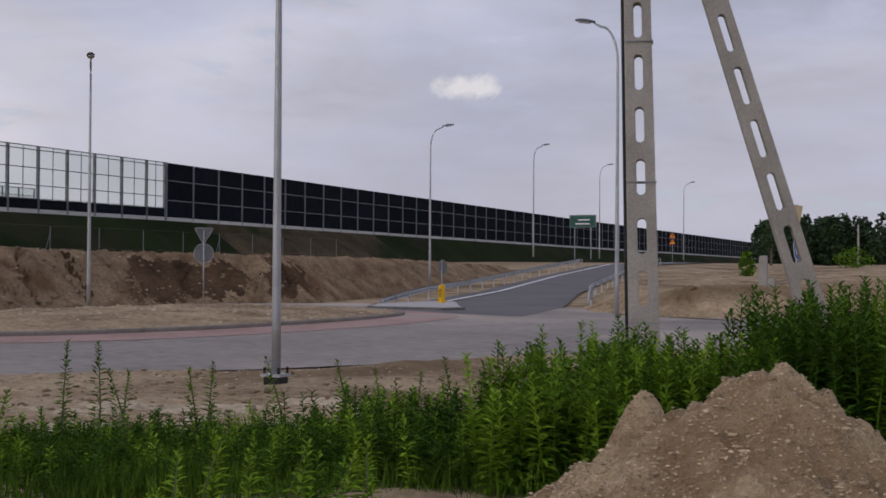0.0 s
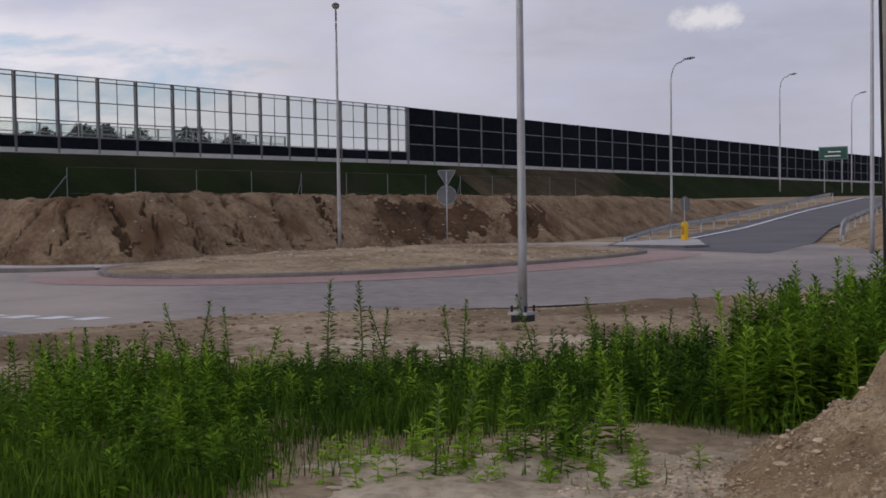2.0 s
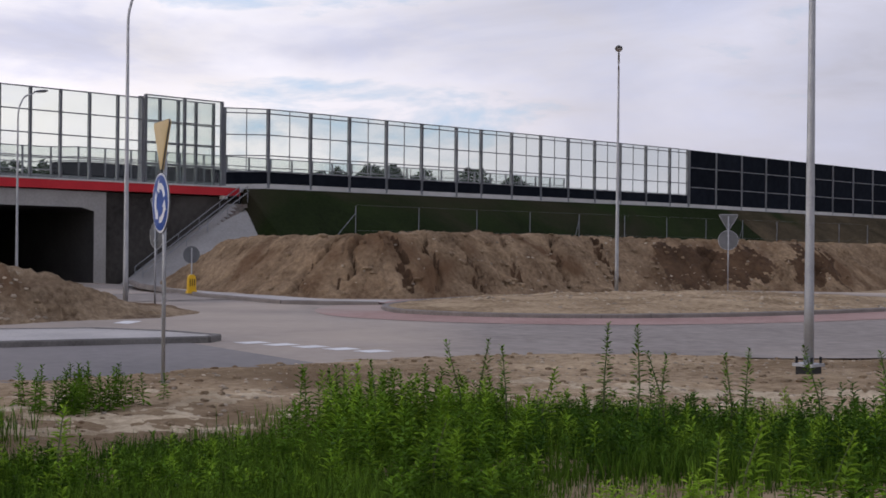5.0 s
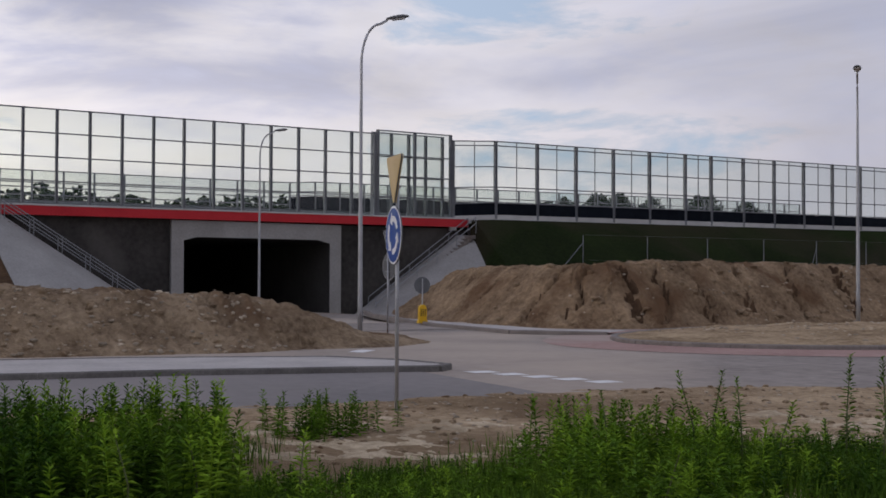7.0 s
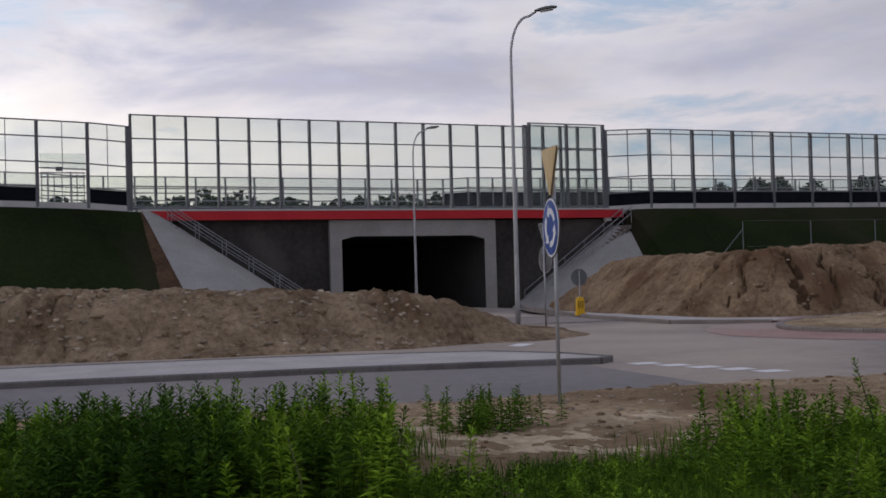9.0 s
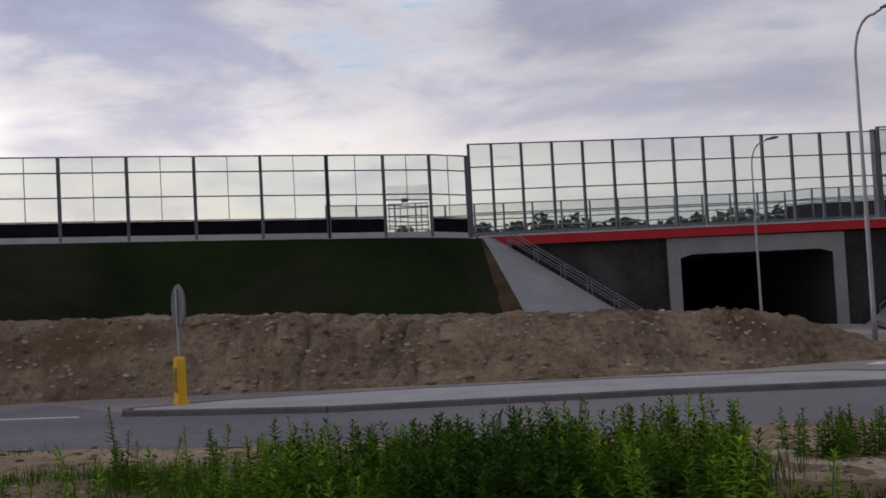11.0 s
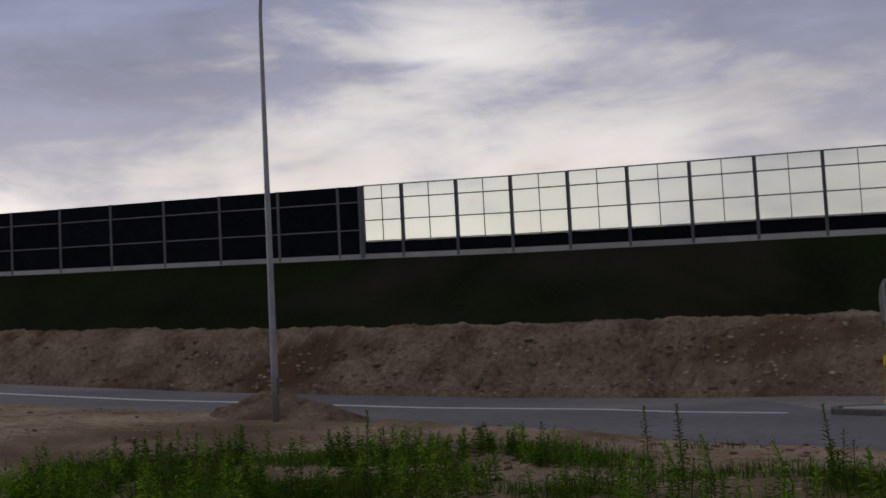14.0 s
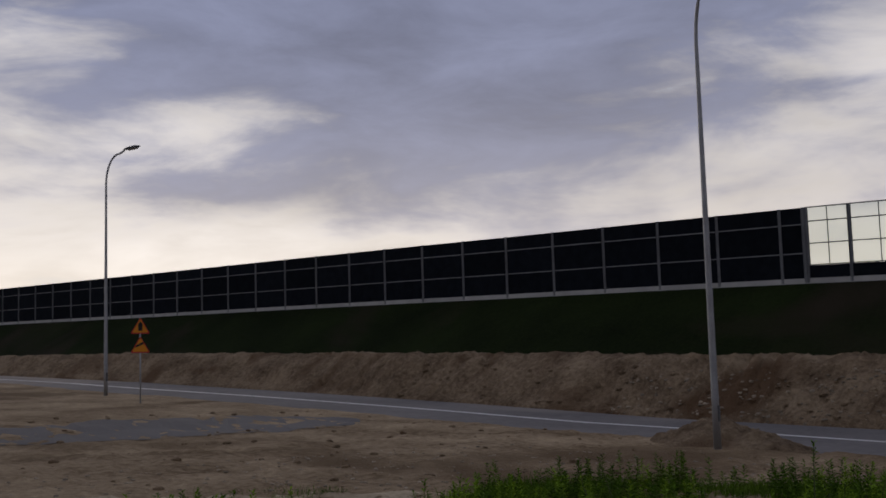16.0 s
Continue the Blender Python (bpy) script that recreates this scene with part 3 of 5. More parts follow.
def bank(name, toe, crest, back, label, seed, skirt=3.6, material_name="bank", scars=(), rills=1.0):
    """A heap of dug soil along a line: toe points, crest heights above the ground there, and how far its top runs back."""
    toe = [Vector(p) for p in toe]
    acc = [0.0]
    for a, b in zip(toe, toe[1:]):
        acc.append(acc[-1] + (b - a).length)
    u = np.arange(0, min(acc[-1], 120), 0.13)
    tx, ty = np.interp(u, acc, [p.x for p in toe]), np.interp(u, acc, [p.y for p in toe])
    ker = np.hanning(47) / np.hanning(47).sum()
    pad = lambda q: np.convolve(np.pad(q, 23, mode="edge"), ker, mode="valid")
    tx, ty = pad(tx), pad(ty)
    ch = np.interp(u, acc, crest)
    bx, by = np.interp(u, acc, [p[0] for p in back]), np.interp(u, acc, [p[1] for p in back])
    coarse = [(0.0, -0.12), (0.06, 0.06), (0.12, 0.13), (0.2, 0.22), (0.28, 0.33), (0.36, 0.45), (0.44, 0.56), (0.52, 0.67), (0.6, 0.78), (0.68, 0.88), (0.76, 0.96), (0.86, 1.0), (0.97, 0.99), (1.1, 0.96), (1.4, 0.9)]
    ws = np.concatenate([np.linspace(0, 1.0, 34), [1.08, 1.2, 1.4]])
    prof = [(float(w), float(np.interp(w, [p[0] for p in coarse], [p[1] for p in coarse]))) for w in ws]
    rows = []
    for i in range(len(u)):
        j0, j1 = max(i - 1, 0), min(i + 1, len(u) - 1)
        d = Vector((tx[j1] - tx[j0], ty[j1] - ty[j0])).normalized()
        nrm = Vector((-d.y, d.x))
        if nrm.dot(Vector((bx[i] - tx[i], by[i] - ty[i]))) < 0:
            nrm = -nrm
        row = []
        for w, h in prof:
            s = skirt * w * (0.35 + 0.65 * min(1, ch[i] / 2))
            x, y = tx[i] + nrm.x * s, ty[i] + nrm.y * s
            base = level(x, y)
            gully = 0.07 * abs(noise.noise(Vector((u[i] * 0.9, w * 0.8, seed)))) + 0.05 * abs(noise.noise(Vector((u[i] * 2.6 + 4, w * 0.7, seed + 3))))
            ridge = max(0.0, 1 - 5 * abs(noise.noise(Vector((u[i] * 0.55 + w * 0.5, w * 0.5, seed + 20)))))
            ridge2 = max(0.0, 1 - 4 * abs(noise.noise(Vector((u[i] * 1.6 - w * 0.4, w * 0.7, seed + 30)))))
            gully += (0.07 * ridge + 0.06 * ridge2) * min(1, 3.5 * w) * (1.15 - w)
            rill = max(0.0, 1 - 3.2 * abs(noise.noise(Vector((u[i] * 2.4 + 0.6 * w, w * 0.8, seed + 40)))))
            where = max(0.0, min(1.0, 0.45 + 1.6 * noise.noise(Vector((u[i] * 0.14, 0.3, seed + 50)))))
            gully += 0.13 * rills * rill * where * min(1, 4 * w)
            lump = 0.1 * rough(x, y, 0.9, seed, 5) + 0.07 * rough(x, y, 4.0, seed + 7, 4)
            for c0, cw in scars:
                edge_u = crack(c0, w, seed)
                k = max(0.0, 1 - abs(u[i] - edge_u) / 0.3)
                if 0.1 < w < 0.82 and k > 0:
                    gully += k * 0.24 * (0.5 + w)
            z = base + ch[i] * (h - (gully if 0.03 < w < 1.0 else 0) * 0.8) + lump * min(1, h * 3 + 0.2) * min(1, ch[i])
            row.append((x + 0.3 * noise.noise(Vector((u[i] * 0.5, w * 3, seed + 9))) * (w > 0.02), y + 0.3 * noise.noise(Vector((u[i] * 0.5, w * 3, seed + 5))) * (w > 0.02), z))
        e = Vector(row[-1])
        for k in (0.15, 0.35, 0.6, 1.0):
            x, y = e.x + (bx[i] - e.x) * k, e.y + (by[i] - e.y) * k
            row.append((x, y, level(x, y) + ch[i] * (0.88 - 0.08 * k) + 0.12 * rough(x, y, 0.5, seed)))
        rows.append(row)
    ob = recalc(part(name, Shape().grid(rows), material_name, smooth=True))
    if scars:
        # freshly slipped, darker clayey soil in the wide scars; painted shade in the narrow cracks
        ob.data.materials.append(M["clay_crack_shade"])
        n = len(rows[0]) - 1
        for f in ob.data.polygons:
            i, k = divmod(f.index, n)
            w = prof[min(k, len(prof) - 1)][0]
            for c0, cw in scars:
                # narrow cracks: this dark colour stands in for the shade inside them
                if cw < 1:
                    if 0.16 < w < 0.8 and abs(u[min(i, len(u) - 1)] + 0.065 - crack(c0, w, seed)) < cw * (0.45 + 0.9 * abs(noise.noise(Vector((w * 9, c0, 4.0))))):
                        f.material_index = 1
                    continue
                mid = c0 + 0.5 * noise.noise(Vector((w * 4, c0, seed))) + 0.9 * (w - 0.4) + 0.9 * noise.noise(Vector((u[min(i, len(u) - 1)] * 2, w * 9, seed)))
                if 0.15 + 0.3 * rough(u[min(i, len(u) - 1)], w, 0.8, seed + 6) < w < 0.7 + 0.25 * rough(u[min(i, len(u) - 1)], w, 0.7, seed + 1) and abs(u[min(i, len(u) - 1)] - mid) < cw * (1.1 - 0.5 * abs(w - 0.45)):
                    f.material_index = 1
    return tagged(ob, label, "soil bank", kind="structure")


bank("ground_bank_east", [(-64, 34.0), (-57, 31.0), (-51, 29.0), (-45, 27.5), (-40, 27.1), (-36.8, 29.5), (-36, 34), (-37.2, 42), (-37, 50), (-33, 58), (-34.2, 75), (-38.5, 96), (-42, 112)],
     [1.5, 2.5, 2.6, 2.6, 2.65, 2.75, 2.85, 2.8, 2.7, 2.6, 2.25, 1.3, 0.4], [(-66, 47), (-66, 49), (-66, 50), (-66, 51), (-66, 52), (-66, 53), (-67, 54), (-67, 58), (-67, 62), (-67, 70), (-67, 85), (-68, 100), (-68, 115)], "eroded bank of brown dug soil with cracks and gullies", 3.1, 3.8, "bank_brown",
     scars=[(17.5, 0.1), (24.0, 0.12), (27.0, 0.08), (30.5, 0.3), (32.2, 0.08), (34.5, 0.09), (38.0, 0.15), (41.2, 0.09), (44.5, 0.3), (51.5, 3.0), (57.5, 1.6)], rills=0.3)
bank("ground_bank_north", [(-26.5, 96), (-21.6, 72), (-17.0, 54), (-12.5, 48.5), (0, 50), (30, 53), (80, 57)], [0.3, 0.7, 0.9, 1.2, 1.6, 1.7, 1.7], [(-12, 170), (-10, 170), (-6, 170), (0, 170), (20, 170), (50, 170), (120, 170)], "uneven sandy spoil field beside the slip road", 5.5, 5.0, "sand")
bank("ground_bank_west", [(-46, 19.8), (-38, 19.4), (-32.8, 19.1), (-31.0, 17), (-30.5, 13.4), (-30.4, 9.5), (-31.2, 5.4), (-32.2, 1.4), (-33.4, -3), (-34.6, -8), (-34.8, -17), (-34.8, -45), (-34.8, -100), (-34.8, -200)],
     [0.12, 0.2, 0.22, 0.3, 1.5, 1.7, 1.75, 1.95, 2.2, 2.32, 2.3, 1.85, 0.9, 0.6], [(-56, 17), (-54, 15), (-53, 12), (-52, 11), (-60, 9), (-66, 7), (-66, 5), (-66, 2), (-66, -3), (-66, -8), (-66, -17), (-66, -45), (-66, -100), (-66, -200)], "long bank of brown dug soil with rain gullies and stones", 8.7, 3.4, rills=1.35)

# ---- embankment, bridge and underpass ----
WALL_X = -73.8
FOOT_Z = [(-400, 19.0), (-260, 14.8), (-168, 11.95), (-128, 10.7), (-99, 9.83), (-79, 9.2), (-69, 8.86), (-53, 8.36), (-41, 7.95), (-38, 7.84), (-30, 7.53), (-18, 7.18), (-10, 6.97), (2.2, 6.6), (8.5, 6.4), (11.2, 6.2), (44, 6.08), (47, 6.28), (97, 6.38), (160, 6.05), (223, 5.75), (470, 5.0)]


def foot(y):
    """The height of the road on the embankment, where the barriers stand."""
    return lerp_table(y, FOOT_Z)


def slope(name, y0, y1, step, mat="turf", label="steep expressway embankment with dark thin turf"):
    rows = []
    for y in np.linspace(y0, y1, max(2, int(abs(y1 - y0) / step))):
        z = foot(y)
        row = [(-140, y, z - 0.1), (-96, y, z - 0.05), (WALL_X - 0.4, y, z - 0.02), (WALL_X + 0.9, y, z - 0.12)]
        for k in range(1, 13):
            d = 0.9 + (z + 1.0) * 1.5 * k / 12
            row.append((WALL_X + d, y, z - 0.12 - (d - 0.9) / 1.5 + 0.1 * rough(d, y, 0.5, 2.0)))
        rows.append(row)
    return tagged(recalc(part(name, Shape().grid(rows), mat, smooth=True)), label, "embankment", kind="structure")


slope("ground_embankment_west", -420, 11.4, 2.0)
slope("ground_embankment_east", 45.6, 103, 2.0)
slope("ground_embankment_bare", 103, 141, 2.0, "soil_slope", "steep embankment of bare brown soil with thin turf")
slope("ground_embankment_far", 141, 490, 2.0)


def cone(name, y, side, a0, a1, mat, label, lift=0.0, drop=(0.0, 0.0)):
    """Part of the rounded end of the embankment beside the bridge, between two angles from +x."""
    rows = []
    for i, a in enumerate(np.linspace(radians(a0), radians(a1), 14)):
        z = foot(y) - 0.12 - (drop[0] + (drop[1] - drop[0]) * i / 13)
        row = [(WALL_X + 0.9 * math.cos(a) - 0.3, y + side * 0.9 * math.sin(a), z + lift)]
        for k in range(1, 11):
            d = 0.9 + (z + 1.0) * 1.5 * k / 10
            row.append((WALL_X + d * math.cos(a), y + side * d * math.sin(a), z - (d - 0.9) / 1.5 + lift + (0.08 * rough(d, a * 6, 0.9, 4.0) if mat != "concrete" else 0)))
        rows.append(row)
    return tagged(recalc(part(name, Shape().grid(rows), mat, smooth=True)), label, "embankment", kind="structure")


for tag, y, side in (("west", 11.4, 1), ("east", 45.6, -1)):
    edge = 9 if side > 0 else 15
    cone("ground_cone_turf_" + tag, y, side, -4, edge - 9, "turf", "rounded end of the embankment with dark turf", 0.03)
    cone("ground_cone_soil_" + tag, y, side, edge - 10, edge, "clay_crack_shade" if side > 0 else "turf", "strip of washed-out brown soil beside the paved slope", 0.05, (0.0, 0.0 if side > 0 else 1.1))
    cone("pavement_cone_" + tag, y, side, edge - 1, 89, "concrete", "pale grey paved slope beside the underpass", 0.1, (0.0, 0.0) if side > 0 else (1.15, 1.15))


def bridge():
    b = thing("underpass_bridge", "concrete underpass bridge with a red painted edge beam", "bridge", at=(WALL_X, 28, 0))
    T0, T1, zt = 24.3, 34.5, 4.4

    def piece(name, s, mat, label=""):
        ob = part(name, s, mat, b, label)
        ob.matrix_parent_inverse = Matrix.Translation((-WALL_X, -28, 0))
        return ob

    piece("abutment", Shape().box(WALL_X - 30, WALL_X - 0.25, 11.4, 23.5, -1, 5.62), "concrete_dark", "dark concrete abutment wall with paler stains")
    piece("abutment", Shape().box(WALL_X - 30, WALL_X - 0.25, 35.35, 45.6, -1, 5.5), "concrete_dark", "dark concrete abutment wall with paler stains")
    # collar of the box with chamfered upper corners
    outer = [(23.5, -1), (23.5, 5.56), (35.35, 5.5), (35.35, -1)]
    inner = [(T0, -1), (T0, zt - 0.12), (T0 + 0.85, zt + 0.1), (T1 - 0.9, zt + 0.06), (T1, zt - 0.18), (T1, -1)]
    s = Shape()
    for x in (WALL_X + 0.05, WALL_X - 30.0):
        s.add([(x, y, z) for y, z in outer] + [(x, y, z) for y, z in inner], [])
    for o in (0, 10):
        k = o
        s.f += [(k + 0, k + 4, k + 5, k + 1), (k + 1, k + 5, k + 6), (k + 1, k + 6, k + 7, k + 2), (k + 2, k + 7, k + 8), (k + 2, k + 8, k + 9, k + 3)]
    s.f += [(0, 1, 11, 10), (1, 2, 12, 11), (2, 3, 13, 12)]
    piece("collar", s, "concrete", "light concrete frame round the underpass mouth")
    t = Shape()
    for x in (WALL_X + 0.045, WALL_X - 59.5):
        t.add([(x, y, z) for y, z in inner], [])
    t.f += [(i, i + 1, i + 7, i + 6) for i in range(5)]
    # added end wall closes the passage and keeps daylight out
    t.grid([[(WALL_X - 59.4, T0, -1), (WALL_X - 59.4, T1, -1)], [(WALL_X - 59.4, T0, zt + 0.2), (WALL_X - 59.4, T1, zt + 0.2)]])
    piece("tunnel_lining", t, "tunnel", "concrete walls inside the underpass, coloured dark for the shade")
    z0, rise = foot(11.6), foot(45.4) - foot(11.6)
    piece("edge_beam", Shape().box(WALL_X - 1.2, WALL_X + 0.32, 11.6, 45.4, z0 - 0.58, z0 - 0.02, None, rise), "red", "bright red painted edge beam")
    piece("coping", Shape().box(WALL_X - 1.2, WALL_X + 0.36, 11.6, 45.4, z0 - 0.016, z0 + 0.09, None, rise), "plinth", "grey concrete coping")
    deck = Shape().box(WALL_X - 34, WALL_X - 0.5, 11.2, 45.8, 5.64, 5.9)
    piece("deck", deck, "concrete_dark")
    return b


bridge()


def stair_rail(y0, z0, y1, z1, label):
    """Handrail of the maintenance steps on the paved slope."""
    x = WALL_X + 0.55
    r = thing("stair_railing", label, "railing", "maintenance stair railings", at=(x, y0, z0))
    inv = Matrix.Translation((-x, -y0, -z0))
    for dx in (0.0, 1.1):
        for h in (0.62, 1.05):
            o = part("rail", Shape().tube([(x + dx, y0, z0 + h), (x + dx, y1, z1 + h)], 0.035, 6), "post", r)
            o.matrix_parent_inverse = inv
        for k in range(6):
            y, z = y0 + (y1 - y0) * k / 5, z0 + (z1 - z0) * k / 5
            o = part("baluster", Shape().tube([(x + dx, y, z - 0.1), (x + dx, y, z + 1.05)], 0.03, 6), "post", r)
            o.matrix_parent_inverse = inv
    for k in range(24):
        y, z = y0 + (y1 - y0) * k / 24, z0 + (z1 - z0) * k / 24
        o = part("step", Shape().box(x + 0.02, x + 1.08, min(y, y + (y1 - y0) / 24), max(y, y + (y1 - y0) / 24), z - 0.5, z - 0.22), "kerb", r)
        o.matrix_parent_inverse = inv


stair_rail(13.1, 5.35, 21.3, 0.05, "galvanised handrail with steps down the paved slope")
stair_rail(45.2, 5.2, 37.2, -0.45, "galvanised handrail with steps down the paved slope")


# ---- noise barriers ----
def barrier(name, ys, height, kind, label, x=WALL_X, end_post=True, gate=-1):
    """Posts at ys and what fills the bays between them. kind: clear, dark or bridge."""
    b = thing(name, label, "noise barrier", "expressway noise barriers", at=(x, ys[0], foot(ys[0])))
    inv = Matrix.Translation((-x, -ys[0], -foot(ys[0])))

    def piece(nm, s, mat, lab=""):
        o = part(nm, s, mat, b, lab)
        o.matrix_parent_inverse = inv

    pm = "post_dark" if kind != "dark" else "post"
    w = 0.075 if kind == "bridge" else 0.095
    for y in ys if end_post else ys[:-1]:
        z = foot(y)
        s = Shape()
        s.box(x - 0.13, x + 0.13, y - w, y - w + 0.025, z - 0.5, z + height)
        s.box(x - 0.13, x + 0.13, y + w - 0.025, y + w, z - 0.5, z + height)
        s.box(x + 0.02, x + 0.06, y - w + 0.025, y + w - 0.025, z - 0.5, z + height)
        piece("post", s, "post" if kind == "dark" else pm)
        if kind != "bridge":
            piece("post_base", Shape().tube([(x, y, z - 0.75), (x, y, z - 0.02)], [0.3, 0.26], 8), "plinth", "round concrete post foundation")
    ys = sorted(ys)
    for bay, (y0, y1) in enumerate(zip(ys, ys[1:])):
        z0, r = foot(y0), foot(y1) - foot(y0)
        a, c = y0 + w - 0.03, y1 - w + 0.03
        bar = lambda t, h=0.035, nm="rail": piece(nm, Shape().box(x - 0.05, x + 0.09, a, c, z0 + t - h, z0 + t + h, None, r), "post" if kind == "dark" else pm)
        if kind == "bridge":
            lines = [0.1, 1.5, 2.95, 4.4, height - 0.04]
            for t in lines:
                bar(t)
            for t0, t1 in zip(lines, lines[1:]):
                piece("pane", Shape().box(x - 0.01, x + 0.01, a, c, z0 + t0 + 0.03, z0 + t1 - 0.03, None, r), "pane")
            continue
        piece("plinth", Shape().box(x - 0.08, x + 0.1, a, c, z0 - 0.3, z0 + 0.3, None, r), "plinth", "grey concrete plinth board")
        if kind == "dark":
            lines = [0.27, 2.0, 3.97, height]
            for t0, t1 in zip(lines, lines[1:]):
                s = Shape().box(x - 0.06, x + 0.05, a, c, z0 + t0 + 0.02, z0 + t1 - 0.02, None, r)
                piece("panel", s, "absorb")
            for t in lines[1:-1]:
                bar(t, 0.036)
        else:
            t0 = 1.15
            if bay != gate:
                piece("panel", Shape().box(x - 0.06, x + 0.05, a, c, z0 + 0.29, z0 + t0, None, r), "absorb", "dark absorbing panel")
            else:
                t0 = 2.25
            lines = [t0 + 0.05, 2.35, 3.85, 5.4, height - 0.03] if height > 5.5 else [t0 + 0.05, 2.65, 4.15, height - 0.03]
            for t in lines:
                bar(t)
            for u0, u1 in zip(lines, lines[1:]):
                mid = (a + c) / 2
                piece("pane", Shape().box(x - 0.01, x + 0.01, a, mid - 0.02, z0 + u0 + 0.03, z0 + u1 - 0.03, None, r / 2), "pane")
                piece("pane", Shape().box(x - 0.01, x + 0.01, mid + 0.02, c, z0 + u0 + 0.03 + r / 2, z0 + u1 - 0.03 + r / 2, None, r / 2), "pane")
            mid = (a + c) / 2
            piece("mullion", Shape().box(x - 0.03, x + 0.05, mid - 0.022, mid + 0.022, z0 + lines[0] + r / 2, z0 + lines[-1] + r / 2), "post")
    return b


TALL, LOW = 5.75, 5.13
barrier("noise_barrier", [97.9 + 4.5 * k for k in range(84)], TALL, "dark", "tall dark panelled noise barrier on the embankment")
barrier("noise_barrier", [38.2, 39.7, 41.1, 42.5, 43.9], 6.08, "bridge", "short return of clear noise barrier overlapping the next one", x=WALL_X - 0.9)
barrier("noise_barrier", [38.15, 41.1, 44.05], 6.14, "bridge", "clear corner bays of the noise barrier beside the bridge")
barrier("noise_barrier", [44.25, 47.93, 51.67, 55.3, 58.95, 62.61, 66.38, 69.21, 72.84, 76.46, 80.04, 83.66, 87.28, 91.1, 94.81, 97.7], TALL, "clear", "clear noise barrier with dark lower panels")
barrier("noise_barrier", [11.05, 12.5] + [14.4 + 1.975 * k for k in range(12)] + [37.9], 5.88, "bridge", "clear noise barrier of square panes on the bridge")
barrier("noise_barrier", [-41.0, -37.9, -33.75] + [-29.77 + 3.99 * k for k in range(9)], LOW, "clear", "clear noise barrier with dark lower panels")
barrier("noise_barrier", [2.2, 5.65, 8.53, 10.85], LOW, "clear", "end bays of the clear noise barrier with an escape gate", gate=1)
barrier("noise_barrier", [-41.2, -42.95] + [-47.97 - 5.16 * k for k in range(56)], LOW, "dark", "dark panelled noise barrier on the embankment")


def escape_gate():
    y0, y1, z = 5.8, 8.4, foot(7.1)
    g = thing("escape_gate", "grey steel escape gate in the noise barrier", "gate", at=(WALL_X, y0, z))
    for y in (0.45, 1.75):
        part("gate_post", Shape().box(-0.05, 0.05, y - 0.05, y + 0.05, 0, 2.1), "steel", g)
    for z1 in (0.12, 0.7, 1.3, 1.8, 2.05):
        part("gate_rail", Shape().box(-0.03, 0.03, 0.02, 2.58, z1 - 0.035, z1 + 0.035), "post", g)
    for y in (0.1, 0.8, 1.25, 2.1, 2.5):
        part("gate_bar", Shape().box(-0.02, 0.02, y - 0.025, y + 0.025, 0.28, 2.0), "post", g)
    part("pane", Shape().box(-0.012, -0.004, 0.02, 2.58, 0.16, 3.2), "pane", g)
    part("name_plate", Shape().box(-0.03, 0.03, 0.9, 1.3, 2.15, 2.4), "sign_back", g)


escape_gate()

